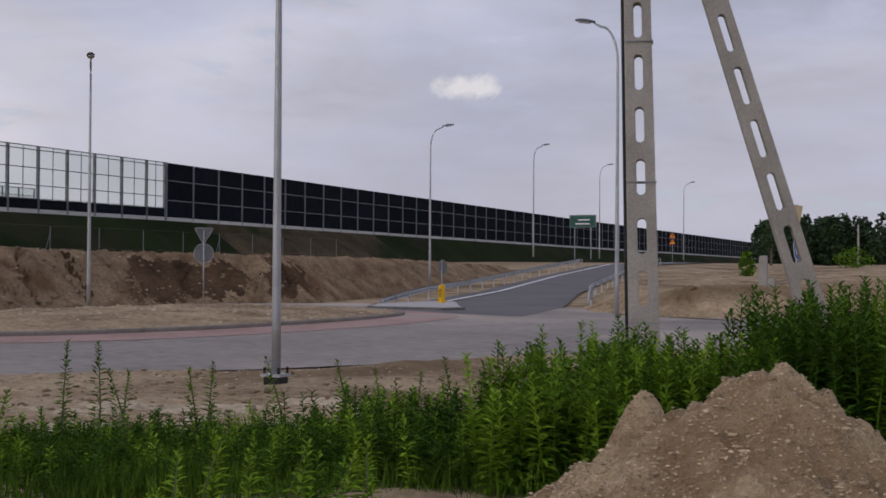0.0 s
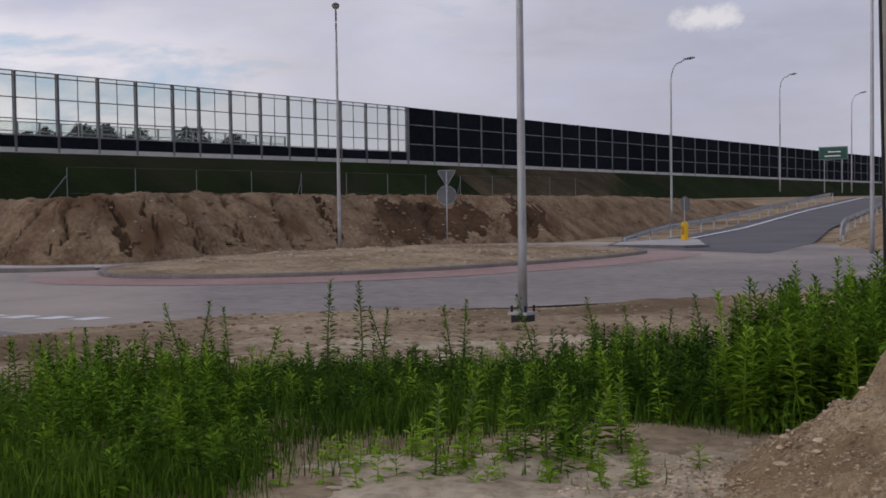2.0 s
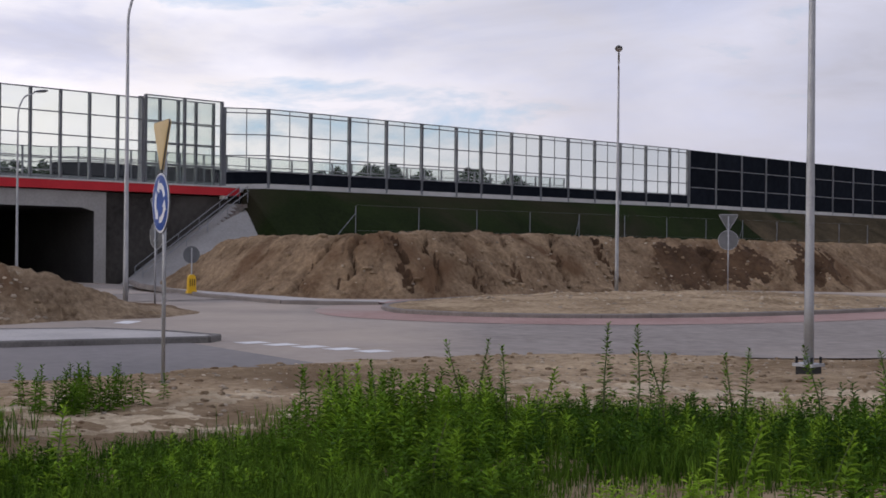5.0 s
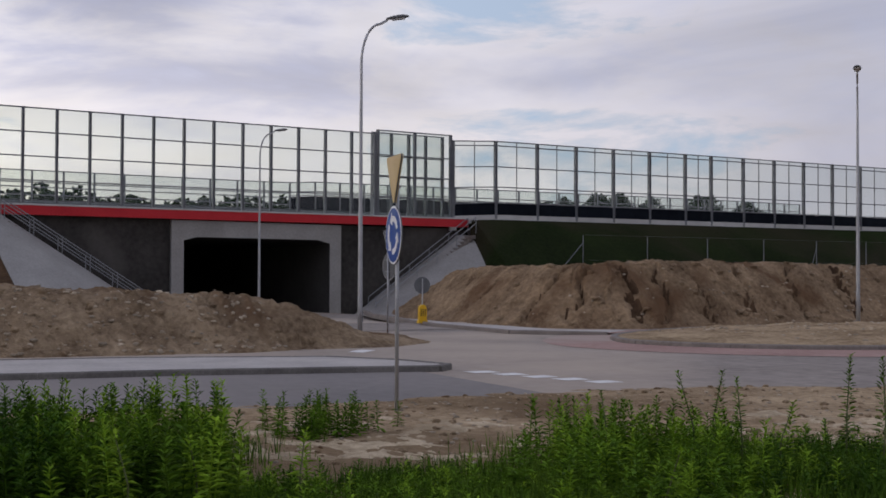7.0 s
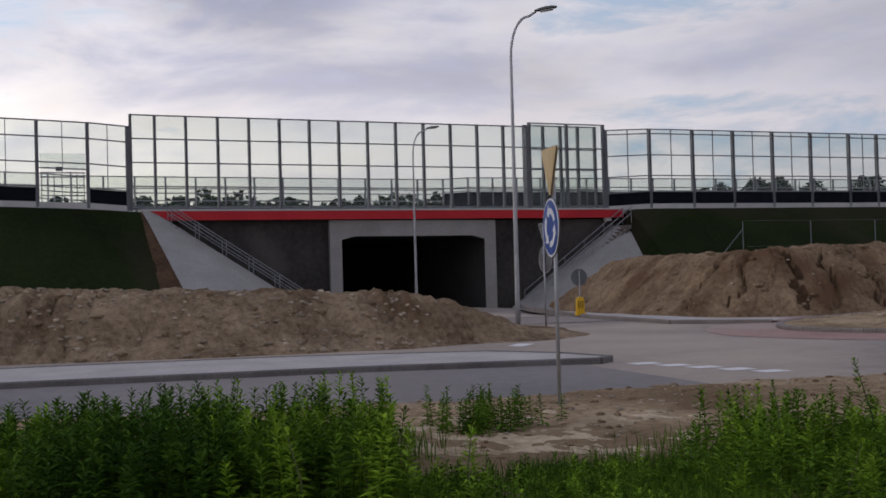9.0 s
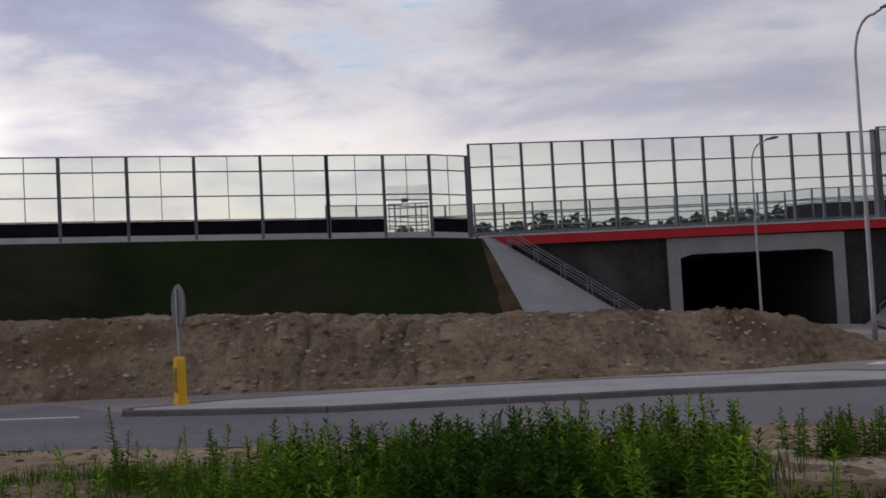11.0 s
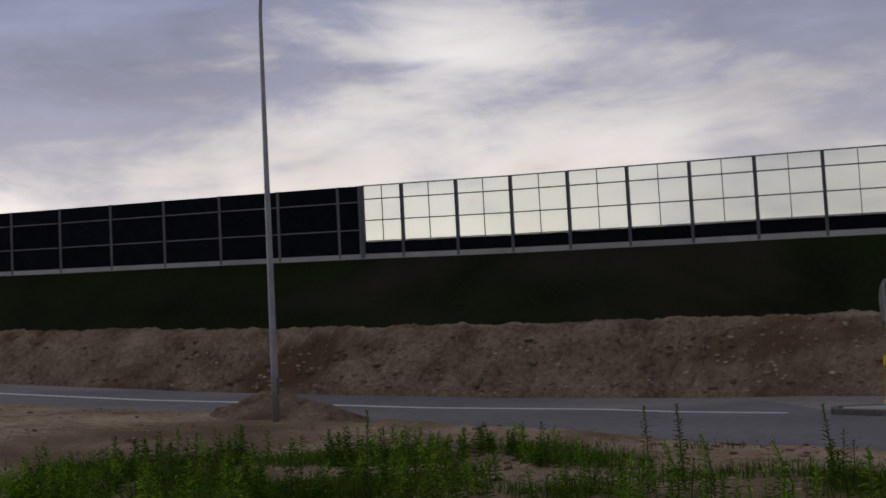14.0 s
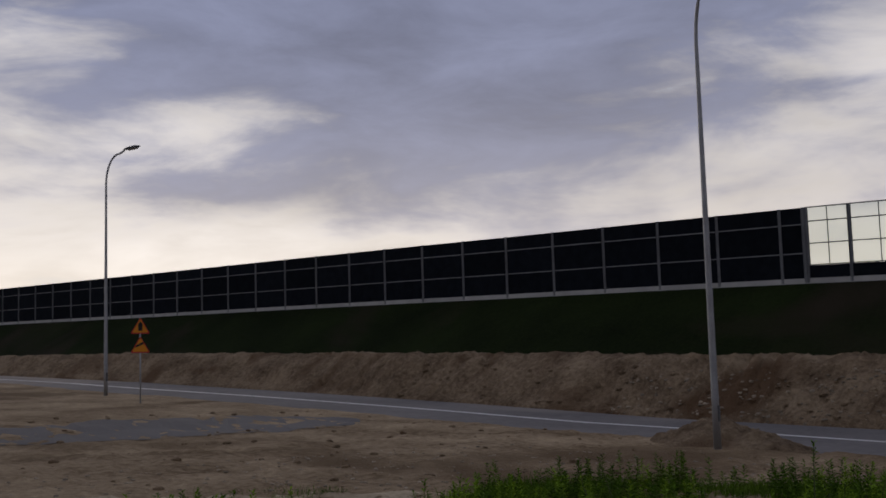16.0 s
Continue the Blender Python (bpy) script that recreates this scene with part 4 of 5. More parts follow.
# ---- lamps ----
def street_lamp(x, y, z, height, aim, arm=0.85, base_plate=False, label="tall galvanised street lamp with a curved arm", r0=0.085):
    """aim: the heading of the arm in degrees, anticlockwise from +x."""
    lamp = thing("street_lamp", label, "street lamp", "street lamps round the roundabout", at=(x, y, z))
    d = Vector((math.cos(radians(aim)), math.sin(radians(aim)), 0))
    path, rad = [Vector((0, 0, 0))], [r0]
    for k in range(1, 9):
        path.append(Vector((0, 0, (height - 1.5) * k / 8)))
        rad.append(r0 - (r0 - 0.045) * k / 8)
    for k in range(1, 9):
        a = k / 8 * math.pi / 2
        path.append(Vector((0, 0, height - 1.5)) + d * 0.6 * (1 - math.cos(a)) + Vector((0, 0, 1.3 * math.sin(a))))
        rad.append(0.042)
    end = path[-1] + d * (arm - 0.6) + Vector((0, 0, 0.14))
    part("pole", Shape().tube(path + [end], rad + [0.036], 10), "steel", lamp, smooth=True)
    head = Shape()
    q = d.to_track_quat("X", "Z").to_matrix().to_4x4()
    m = Matrix.Translation(end + Vector((0, 0, 0.03))) @ q @ pose(0, 0, 0, 0, -8, 0)
    rings = [(-0.05, 0.05, 0.04), (0.1, 0.12, 0.07), (0.3, 0.16, 0.09), (0.5, 0.15, 0.085), (0.66, 0.09, 0.05), (0.7, 0.02, 0.02)]
    head.add([m @ Vector((a, b * math.cos(t), c * math.sin(t) * (1 if math.sin(t) > 0 else 0.5))) for a, b, c in rings for t in [2 * math.pi * k / 10 for k in range(10)]],
             [(i * 10 + k, i * 10 + (k + 1) % 10, i * 10 + 10 + (k + 1) % 10, i * 10 + 10 + k) for i in range(5) for k in range(10)] + [tuple(range(10))[::-1], tuple(range(50, 60))])
    h = part("lamp_head", head, "sign_back", lamp, "grey lamp head", True)
    part("cover", Shape().box(0.14, 0.56, -0.1, 0.1, -0.062, -0.035, m), "lens", h, "clear glass cover")
    part("access_door", Shape().box(-0.035, 0.035, r0 - 0.012, r0 + 0.008, 0.6, 0.95), "sign_back", lamp)
    if base_plate:
        part("base_plate", Shape().box(-0.19, 0.19, -0.19, 0.19, -0.03, 0.02), "steel", lamp)
        for sx in (-0.14, 0.14):
            for sy in (-0.14, 0.14):
                part("bolt", Shape().tube([(sx, sy, 0.02), (sx, sy, 0.13)], 0.022, 6), "black", lamp)
        part("foundation", Shape().box(-0.15, 0.15, -0.15, 0.15, -0.5, -0.034), "black", lamp, "black foundation block")
    return lamp


def az(a, d):
    return -d * math.sin(radians(a)), d * math.cos(radians(a))


street_lamp(*az(31.85, 20.7), 0.2, 10, 140, base_plate=True)
street_lamp(*az(40.43, 50.5), 0.25, 10.02, -50)
street_lamp(*az(63.68, 38.6), 0.0, 10.45, 62)
street_lamp(*az(68.3, 67.5), -0.1, 10.32, 75)
street_lamp(*az(15.68, 43), 0.25, 10.6, 190)
street_lamp(*az(24.58, 78.7), 0.7, 10.55, 20)
street_lamp(*az(19.64, 115), 2.9, 10.75, 20)
street_lamp(*az(16.51, 136), 2.9, 10.6, 20)
street_lamp(*az(12.59, 168), 2.9, 10.75, 20)
street_lamp(*az(123.93, 27.5), 0.45, 10.5, 60)
street_lamp(*az(151.71, 52.5), 1.9, 10.35, 125)


# ---- concrete power pole with a strut ----
def slotted_beam(name, base, top, w0, w1, d0, d1, slots, parent, facing):
    """A tapered concrete beam with round-ended slots through it."""
    base, top = Vector(base), Vector(top)
    axis = top - base
    length = axis.length
    zax = axis.normalized()
    xax = Vector(facing).cross(zax).normalized()
    yax = zax.cross(xax)
    m = Matrix((xax, yax, zax)).transposed().to_4x4()
    m.translation = base
    W = lambda z: (w0 + (w1 - w0) * z / length) / 2
    D = lambda z: (d0 + (d1 - d0) * z / length) / 2
    levels = [(0.0, 0.0)]                # height along the beam, half width of the slot there
    for a, b in slots:
        r = W((a + b) / 2) * 0.3
        arc = [k * math.pi / 12 for k in range(7)]
        levels += [(a + r - r * math.cos(q), r * math.sin(q)) for q in arc] + [(b - r + r * math.cos(q), r * math.sin(q)) for q in reversed(arc)]
    levels.append((length, 0.0))
    s = Shape()
    n = len(levels)
    for side in (-1, 1):                 # rows of outer left, slot left, slot right, outer right
        s.add([m @ Vector((x, side * D(z), z)) for z, g in levels for x in (-W(z), -g, g, W(z))], [])
    for i in range(n - 1):
        p, q, o = 4 * i, 4 * i + 4, 4 * n
        s.f += [(p, p + 1, q + 1, q), (p + 2, p + 3, q + 3, q + 2), (o + p, o + q, o + q + 1, o + p + 1), (o + p + 2, o + q + 2, o + q + 3, o + p + 3), (p, q, o + q, o + p), (p + 3, o + p + 3, o + q + 3, q + 3)]
        if levels[i][1] + levels[i + 1][1] > 1e-6:
            s.f += [(p + 1, o + p + 1, o + q + 1, q + 1), (p + 2, q + 2, o + q + 2, o + p + 2)]
    e = 4 * n - 4
    s.f += [(0, 4 * n, 4 * n + 3, 3), (e, e + 3, 4 * n + e + 3, 4 * n + e)]
    ob = part(name, s, "pole_concrete", parent)
    bm = bmesh.new()
    bm.from_mesh(ob.data)
    bmesh.ops.remove_doubles(bm, verts=bm.verts, dist=1e-5)
    bmesh.ops.recalc_face_normals(bm, faces=bm.faces)
    edges = [e for e in bm.edges if len(e.link_faces) == 2 and e.calc_face_angle(0) > 1.2]
    bmesh.ops.bevel(bm, geom=edges, offset=0.012, segments=1, affect="EDGES")
    bm.to_mesh(ob.data)
    bm.free()
    return ob


def power_pole():
    x, y = az(14.28, 19.0)
    p = thing("power_pole", "slotted concrete power pole braced by a leaning strut", "utility pole", at=(x, y, 0))
    view = Vector((-x, -y, 0)).normalized()
    side = Vector((-view.y, view.x, 0))      # to the picture's right
    slot = [(0.95 + 0.82 * k + (0.1 if k > 2 else 0), 0.95 + 0.82 * k + 0.55 + (0.1 if k > 2 else 0)) for k in range(11)]
    slotted_beam("pole", (0, 0, -0.3), side * -0.27 + Vector((0, 0, 10.5)), 0.5, 0.36, 0.3, 0.22, slot, p, view)
    b = side * 3.03 + view * -0.3
    slotted_beam("strut", b + Vector((0, 0, -0.2)), side * 0.1 + Vector((0, 0, 9.3)), 0.44, 0.34, 0.28, 0.2, [(0.75 + 0.86 * k, 0.75 + 0.86 * k + 0.6) for k in range(10)], p, view)
    part("cable_duct", Shape().tube([side * -0.27 + view * 0.02 + Vector((0, 0, -0.2)), side * -0.46 + view * 0.02 + Vector((0, 0, 10.2))], 0.035, 8), "black", p, "black plastic cable duct")
    for z in (1.2, 3.4, 5.6):
        part("clamp", Shape().box(-0.25 - 0.017 * z, 0.238 - 0.027 * z, -0.155, 0.155, z, z + 0.02, pose(0, 0, 0, 0, 0, math.degrees(math.atan2(side.y, side.x)))), "post", p)
    return p


power_pole()


# ---- road signs and bollards ----
def disc(r, thick, m, n=28, s=None):
    """A round plate that faces the local -y."""
    s = s or Shape()
    return s.prism([(r * math.cos(2 * math.pi * k / n), r * math.sin(2 * math.pi * k / n)) for k in range(n)], thick, m)


def triangle(side, up=True):
    h = side * 0.866
    pts = [(-side / 2, -h / 2), (side / 2, -h / 2), (0, h / 2)]
    if not up:
        pts = [(a, -b) for a, b in pts]
    out = []
    for i in range(3):
        p, a, b = Vector(pts[i]), Vector(pts[i - 1]), Vector(pts[(i + 1) % 3])
        out += [tuple(p.lerp(a, 0.06)), tuple(p.lerp(b, 0.06))]
    return out


def sign_post(thing_ob, height, r=0.03):
    part("pole", Shape().tube([(0, 0, -0.4), (0, 0, height)], r, 10), "steel", thing_ob, smooth=True)
    part("cap", Shape().tube([(0, 0, height), (0, 0, height + 0.02)], [r, r * 0.6], 10), "black", thing_ob)


def roundabout_sign(x, y, z, heading):
    """A yellow give-way triangle above a round blue roundabout sign."""
    t = thing("traffic_sign", "give-way triangle above a blue roundabout sign on a pole", "road sign", "roundabout entry signs", at=(x, y, z))
    sign_post(t, 3.95)
    off = 0.06
    m = pose(0, 0, 2.72, 0, 0, heading + 90) @ pose(0, -off, 0)
    plate = part("round_plate", disc(0.45, 0.02, m), "sign_back", t)
    part("rim", disc(0.45, 0.004, m @ pose(0, -0.005, 0)), "sign_white", plate, "white rim")
    part("face", disc(0.42, 0.004, m @ pose(0, -0.010, 0)), "blue", plate, "blue sign face")
    for k in range(3):
        a = 2 * math.pi * k / 3 + 0.4
        arc = Shape()
        pts = []
        for j in range(9):
            b = a + 1.35 * j / 8
            pts.append((b, 0.30, 0.21))
        outline = [(r0 * math.cos(b), r0 * math.sin(b)) for b, r0, _ in pts] + [(r1 * math.cos(b), r1 * math.sin(b)) for b, _, r1 in reversed(pts)]
        e = pts[-1][0]
        arc.prism(outline, 0.004, m @ pose(0, -0.015, 0))
        arc.prism([(0.36 * math.cos(e), 0.36 * math.sin(e)), (0.15 * math.cos(e), 0.15 * math.sin(e)), (0.26 * math.cos(e + 0.5), 0.26 * math.sin(e + 0.5))], 0.004, m @ pose(0, -0.016, 0))
        part("arrow", arc, "sign_white", plate, "white curved arrow")
    mt = pose(0, 0, 3.56, 0, 0, heading + 90) @ pose(0, -off, 0)
    tri = part("triangle_plate", Shape().prism(triangle(0.9, False), 0.02, mt), "sign_back", t)
    part("border", Shape().prism(triangle(0.89, False), 0.004, mt @ pose(0, -0.005, 0)), "sign_yellow", tri)
    part("face", Shape().prism(triangle(0.70, False), 0.004, mt @ pose(0, -0.010, 0)), "sign_yellow", tri, "pale yellow face")
    part("edge", Shape().prism(triangle(0.9, False), 0.012, mt @ pose(0, 0.021, 0)), "sign_yellow", tri)
    for z1 in (2.5, 2.95, 3.45):
        part("bracket", Shape().box(-0.06, 0.06, -0.05, 0.04, z1, z1 + 0.04, pose(0, 0, 0, 0, 0, heading + 90)), "steel", t)
    return t


roundabout_sign(-16.25, 8.52, 0.0, -103)
roundabout_sign(-4.9, 37.2, 0.0, -10)


def sign_from_behind(x, y, z, heading, size=0.9):
    """The grey back of a give-way triangle and of a round plate."""
    t = thing("traffic_sign", "grey back of a give-way triangle and round sign on a pole", "road sign", "roundabout entry signs", at=(x, y, z))
    sign_post(t, 3.5)
    m = pose(0, 0, 2.4, 0, 0, heading + 90) @ pose(0, -0.06, 0)
    part("round_plate", disc(size / 2, 0.02, m), "sign_back", t)
    part("rim", Shape().tube([m @ Vector((size / 2 * math.cos(a), 0.012, size / 2 * math.sin(a))) for a in [2 * math.pi * k / 28 for k in range(29)]], 0.014, 5, False), "steel", t)
    mt = pose(0, 0, 3.2, 0, 0, heading + 90) @ pose(0, -0.06, 0)
    part("triangle_plate", Shape().prism(triangle(size, False), 0.02, mt), "sign_back", t)
    part("rim", Shape().tube([mt @ Vector((a, 0.012, b)) for a, b in triangle(size, False) + triangle(size, False)[:1]], 0.014, 5, False), "steel", t)
    for z1 in (2.2, 2.6, 3.1):
        part("bracket", Shape().box(-0.06, 0.06, -0.05, 0.04, z1, z1 + 0.04, pose(0, 0, 0, 0, 0, heading + 90)), "steel", t)


sign_from_behind(-32.8, 46.4, 0.15, 125)
sign_from_behind(-35.3, 18.5, 0.0, 90)


def bollard(x, y, z, heading, label, disc_r=0.4, disc_z=2.4, height=1.05):
    """A yellow plastic guide bollard with a round keep-right sign above it."""
    t = thing("traffic_bollard", label, "bollard", "traffic island bollards", at=(x, y, z))
    w, d = 0.17, 0.1
    m = pose(0, 0, 0, 0, 0, heading + 90)
    outline = [(-w, 0.1), (-w * 0.92, height * 0.82), (-w * 0.72, height * 0.95), (-w * 0.3, height), (w * 0.3, height), (w * 0.72, height * 0.95), (w * 0.92, height * 0.82), (w, 0.1)]
    body = part("body", Shape().prism(outline, 2 * d, m @ pose(0, -d, 0)), "yellow", t, "bright yellow plastic body")
    part("foot", Shape().prism([(-w * 1.25, 0), (-w * 1.1, 0.12), (w * 1.1, 0.12), (w * 1.25, 0)], 2.6 * d, m @ pose(0, -1.3 * d, 0)), "yellow", t)
    for sx in (-0.09, 0.0, 0.09):
        for sy in (-d - 0.006, d):
            part("stripe", Shape().prism([(sx - 0.018, 0.3), (sx - 0.018, height * 0.78), (sx + 0.018, height * 0.78), (sx + 0.018, 0.3)], 0.006, m @ pose(0, sy, 0)), "black", body, "dark slot")
    part("pole", Shape().tube([(0, 0, height - 0.05), (0, 0, disc_z + disc_r * 0.8)], 0.03, 8), "steel", t)
    q = m @ pose(0, -0.05, disc_z)
    plate = part("round_plate", disc(disc_r, 0.03, q), "sign_back", t)
    part("rim", disc(disc_r * 0.98, 0.004, q @ pose(0, -0.006, 0)), "sign_white", plate, "white rim")
    part("face", disc(disc_r * 0.92, 0.004, q @ pose(0, -0.012, 0)), "blue", plate, "blue sign face")
    part("arrow", Shape().prism([(-0.05, 0.22), (0.05, 0.22), (0.05, -0.1), (0.16, -0.1), (0, -0.28), (-0.16, -0.1), (-0.05, -0.1)], 0.004, q @ pose(0, -0.018, 0)), "sign_white", plate, "white arrow")


bollard(-28.6, -3.0, 0.12, 113, "yellow plastic bollard with a round sign on the traffic island", 0.5, 2.3, 1.12)
bollard(-44.2, 24.9, 0.08, 170, "yellow plastic bollard with a round sign by the underpass footway", 0.36, 1.6, 0.78)
bollard(-25.2, 56.6, 0.12, 60, "yellow plastic bollard with a round sign at the slip road", 0.4, 1.85, 0.95)


def warning_sign(x, y, z, heading, height, size, label):
    t = thing("warning_sign", label, "road sign", "temporary warning signs", at=(x, y, z))
    sign_post(t, height)
    m = pose(0, 0, height - size * 0.45, 0, 0, heading + 90) @ pose(0, -0.06, 0)
    p = part("triangle_plate", Shape().prism(triangle(size, True), 0.02, m), "sign_red", t)
    part("face", Shape().prism(triangle(size * 0.84, True), 0.004, m @ pose(0, -0.005, -size * 0.01)), "orange", p, "orange-yellow face")
    part("symbol", Shape().prism([(-0.07, -0.2), (-0.09, 0.05), (0, 0.16), (0.09, 0.05), (0.07, -0.2)], 0.004, m @ pose(0, -0.010, 0)), "black", p, "black symbol")
    q = pose(0, 0, height - size * 1.45, 0, 0, heading + 90) @ pose(0, -0.06, 0)
    b = part("second_plate", Shape().prism(triangle(size, True), 0.02, q), "sign_red", t)
    part("face", Shape().prism(triangle(size * 0.84, True), 0.004, q @ pose(0, -0.005, -size * 0.01)), "orange", b, "orange-yellow face")
    part("symbol", Shape().prism([(-0.18, -0.12), (-0.18, -0.04), (0.1, 0.1), (0.14, 0.02)], 0.004, q @ pose(0, -0.010, 0)), "black", b, "black symbol")


warning_sign(-23.6, -41.2, 1.3, 62, 3.55, 0.72, "two orange warning triangles stacked on one pole")
warning_sign(-34.0, 146.0, 2.4, -80, 3.9, 0.8, "two orange warning triangles stacked on one pole")


def motorway_sign():
    t = thing("direction_sign", "large green direction sign on two posts behind the barrier", "road sign", at=(-59.5, 191, 3.2))
    for dx in (-1.4, 1.4):
        part("post", Shape().tube([(dx, 0.1, 0), (dx, 0.1, 7.3)], 0.09, 8), "steel", t)
    p = part("panel", Shape().box(-2.3, 2.3, -0.03, 0.03, 5.2, 7.3), "green_sign", t)
    part("border", Shape().box(-2.22, 2.22, -0.036, -0.032, 5.28, 7.22), "post", p, "white border")
    part("field", Shape().box(-2.17, 2.17, -0.042, -0.038, 5.33, 7.17), "green_sign", p)
    for k in range(2):
        part("text_bar", Shape().box(-1.3 + 0.5 * k, 1.2, -0.048, -0.044, 5.75 + 0.65 * k, 5.92 + 0.65 * k), "sign_white", p, "unreadable white lettering as a bar")


motorway_sign()


# ---- guard rails ----
def guard_rail(points, label, end_down=0):
    """A W-beam on posts along points (x, y, z of the ground). end_down: which end bends to the ground (1 the first, 2 both)."""
    pts = [Vector(p) for p in points]
    t = thing("guard_rail", label, "guard rail", "slip road guard rails", at=tuple(pts[0]))
    base = pts[0]
    prof = [(0.0, 0.31), (0.05, 0.27), (0.05, 0.21), (0.0, 0.155), (0.05, 0.1), (0.05, 0.04), (0.0, 0.0)]
    rows = []
    run = []
    for a, b in zip(pts, pts[1:]):
        n = max(1, round((b - a).length / 2.0))
        run += [a.lerp(b, i / n) for i in range(n)]
    run.append(pts[-1])
    for i, p in enumerate(run):
        d = (run[min(i + 1, len(run) - 1)] - run[max(i - 1, 0)]).normalized()
        s = Vector((-d.y, d.x, 0))
        drop = 0.0
        if end_down and i < 4:
            drop = 0.42 * (1 - i / 4) ** 1.5
        rows.append([p - base + s * o + Vector((0, 0, 0.45 + h - drop)) for o, h in prof])
        if i % 2 == 0 or i < 3:
            part("post", Shape().box(-0.05, 0.05, -0.03, 0.03, -0.4, 0.72 - drop, Matrix.Translation(p - base - s * 0.12)), "steel", t)
    part("beam", Shape().grid(rows), "steel", t, "galvanised W-beam")
    back = [[Vector(q) - Vector((0, 0, 0)) + Vector((-0.012, 0.004, 0)) for q in r] for r in rows]
    part("beam_back", Shape().grid(back), "steel", t)


guard_rail([(x, y, level(x, y)) for x, y in ((-27.9, 55.0), (-28.6, 61), (-31.4, 75), (-35.7, 100), (-38.2, 122))], "galvanised guard rail bent down to the ground at its end", 1)
guard_rail([(x, y, level(x, y)) for x, y in ((-18.2, 59.5), (-20.4, 67), (-22.6, 75), (-27.2, 100), (-30.5, 125))], "galvanised guard rail along the slip road", 1)
guard_rail([(-79.5, y, foot(y) - 0.1) for y in (-40, -10, 11, 45, 90, 130)], "galvanised guard rail on the expressway edge")
guard_rail([(-88.5, y, foot(y) - 0.1) for y in (-40, -10, 11, 45, 90, 130)], "galvanised guard rail on the expressway median")


def far_screen():
    """The low clear barrier on the far side of the expressway."""
    x = -104.0
    t = thing("noise_barrier", "far low clear barrier across the expressway", "noise barrier", "expressway noise barriers", at=(x, 0, 6))
    ys = [3.0 + 2.6 * k for k in range(43)]
    for y in ys:
        part("post", Shape().box(-0.08, 0.08, y - 0.07, y + 0.07, foot(y) - 6.4, foot(y) - 6 + 4.7), "post", t)
    for a, b in zip(ys, ys[1:]):
        z, r = foot(a) - 6, foot(b) - foot(a)
        low = 2.1 if b < 46 else 3.3
        if b >= 46:
            part("panel", Shape().box(-0.06, 0.06, a + 0.06, b - 0.06, z - 0.2, z + low, None, r), "absorb", t)
        for h in (0.5, 1.2, 1.9, 2.6, 3.25, 3.65, 4.65) if b < 46 else (3.4, 3.75, 4.65):
            part("rail", Shape().box(-0.05, 0.05, a + 0.06, b - 0.06, z + h - 0.045, z + h + 0.045, None, r), "post", t)
        part("pane", Shape().box(-0.01, 0.01, a + 0.06, b - 0.06, z + (0.1 if b < 46 else low + 0.02), z + 4.6, None, r), "pane", t)


far_screen()


# ---- wire fence at the foot of the embankment ----
def wire_fence():
    x = -66.2
    t = thing("wire_fence", "thin grey wire fence on posts at the embankment foot", "fence", at=(x, 50, 0))
    ys = [0.2 + 5.75 * k for k in range(13)]
    zb = lambda y: 1.5 + 0.25 * level(-60, 50 + y)
    for i, y in enumerate(ys):
        part("post", Shape().tube([(0, y, zb(y) - 0.4), (0, y, 4.9)], 0.032, 6), "post_dark", t)
        if i in (0, 4, 8):
            part("brace", Shape().tube([(0, y, 4.4), (0, y - 2.6 if i == 0 else y - 0.9, zb(y) + 0.3)], 0.026, 6), "post_dark", t)
    for z in (3.2, 4.95):
        part("wire", Shape().tube([(0, y, z) for y in ys], 0.004, 4), "post_dark", t)


wire_fence()

# ---- small things on the spoil field ----
stub = thing("concrete_post", "short square concrete stub standing in the sand", "concrete post", at=(-8.3, 52.6, 1.25))
part("shaft", Shape().prism([(-0.18, -0.6), (-0.16, 1.28), (-0.12, 1.33), (0.12, 1.33), (0.16, 1.28), (0.18, -0.6)], 0.34, pose(0, -0.17, 0)), "pole_concrete", stub)
part("foot", Shape().box(0.2, 0.5, -0.2, 0.2, -0.5, 0.35), "pole_concrete", stub)
marker = thing("marker_post", "small yellow marker post in the sand", "marker post", at=(-6.4, 48.6, 0.6))
part("head", Shape().prism([(-0.14, 0.55), (-0.14, 0.85), (-0.08, 0.92), (0.08, 0.92), (0.14, 0.85), (0.14, 0.55)], 0.12, pose(0, -0.06, 0)), "yellow", marker, "yellow plastic head")
part("shaft", Shape().tube([(0, 0, -0.4), (0, 0, 0.56)], 0.1, 8), "pole_concrete", marker)
for k, (x, y, h) in enumerate(((-9.2, 150, 8.5), (-7.0, 152, 8.8), (-13.5, 160, 5.0))):
    p = thing("utility_pole", "plain slim concrete utility pole before the wood", "utility pole", "far utility poles", at=(x, y, level(x, y) + 0.5))
    part("shaft", Shape().tube([(0, 0, -0.5), (0, 0, h)], [0.17, 0.1], 8), "pole_concrete", p, smooth=True)
    part("cap", Shape().tube([(0, 0, h), (0, 0, h + 0.06)], [0.11, 0.08], 8), "pole_concrete", p)


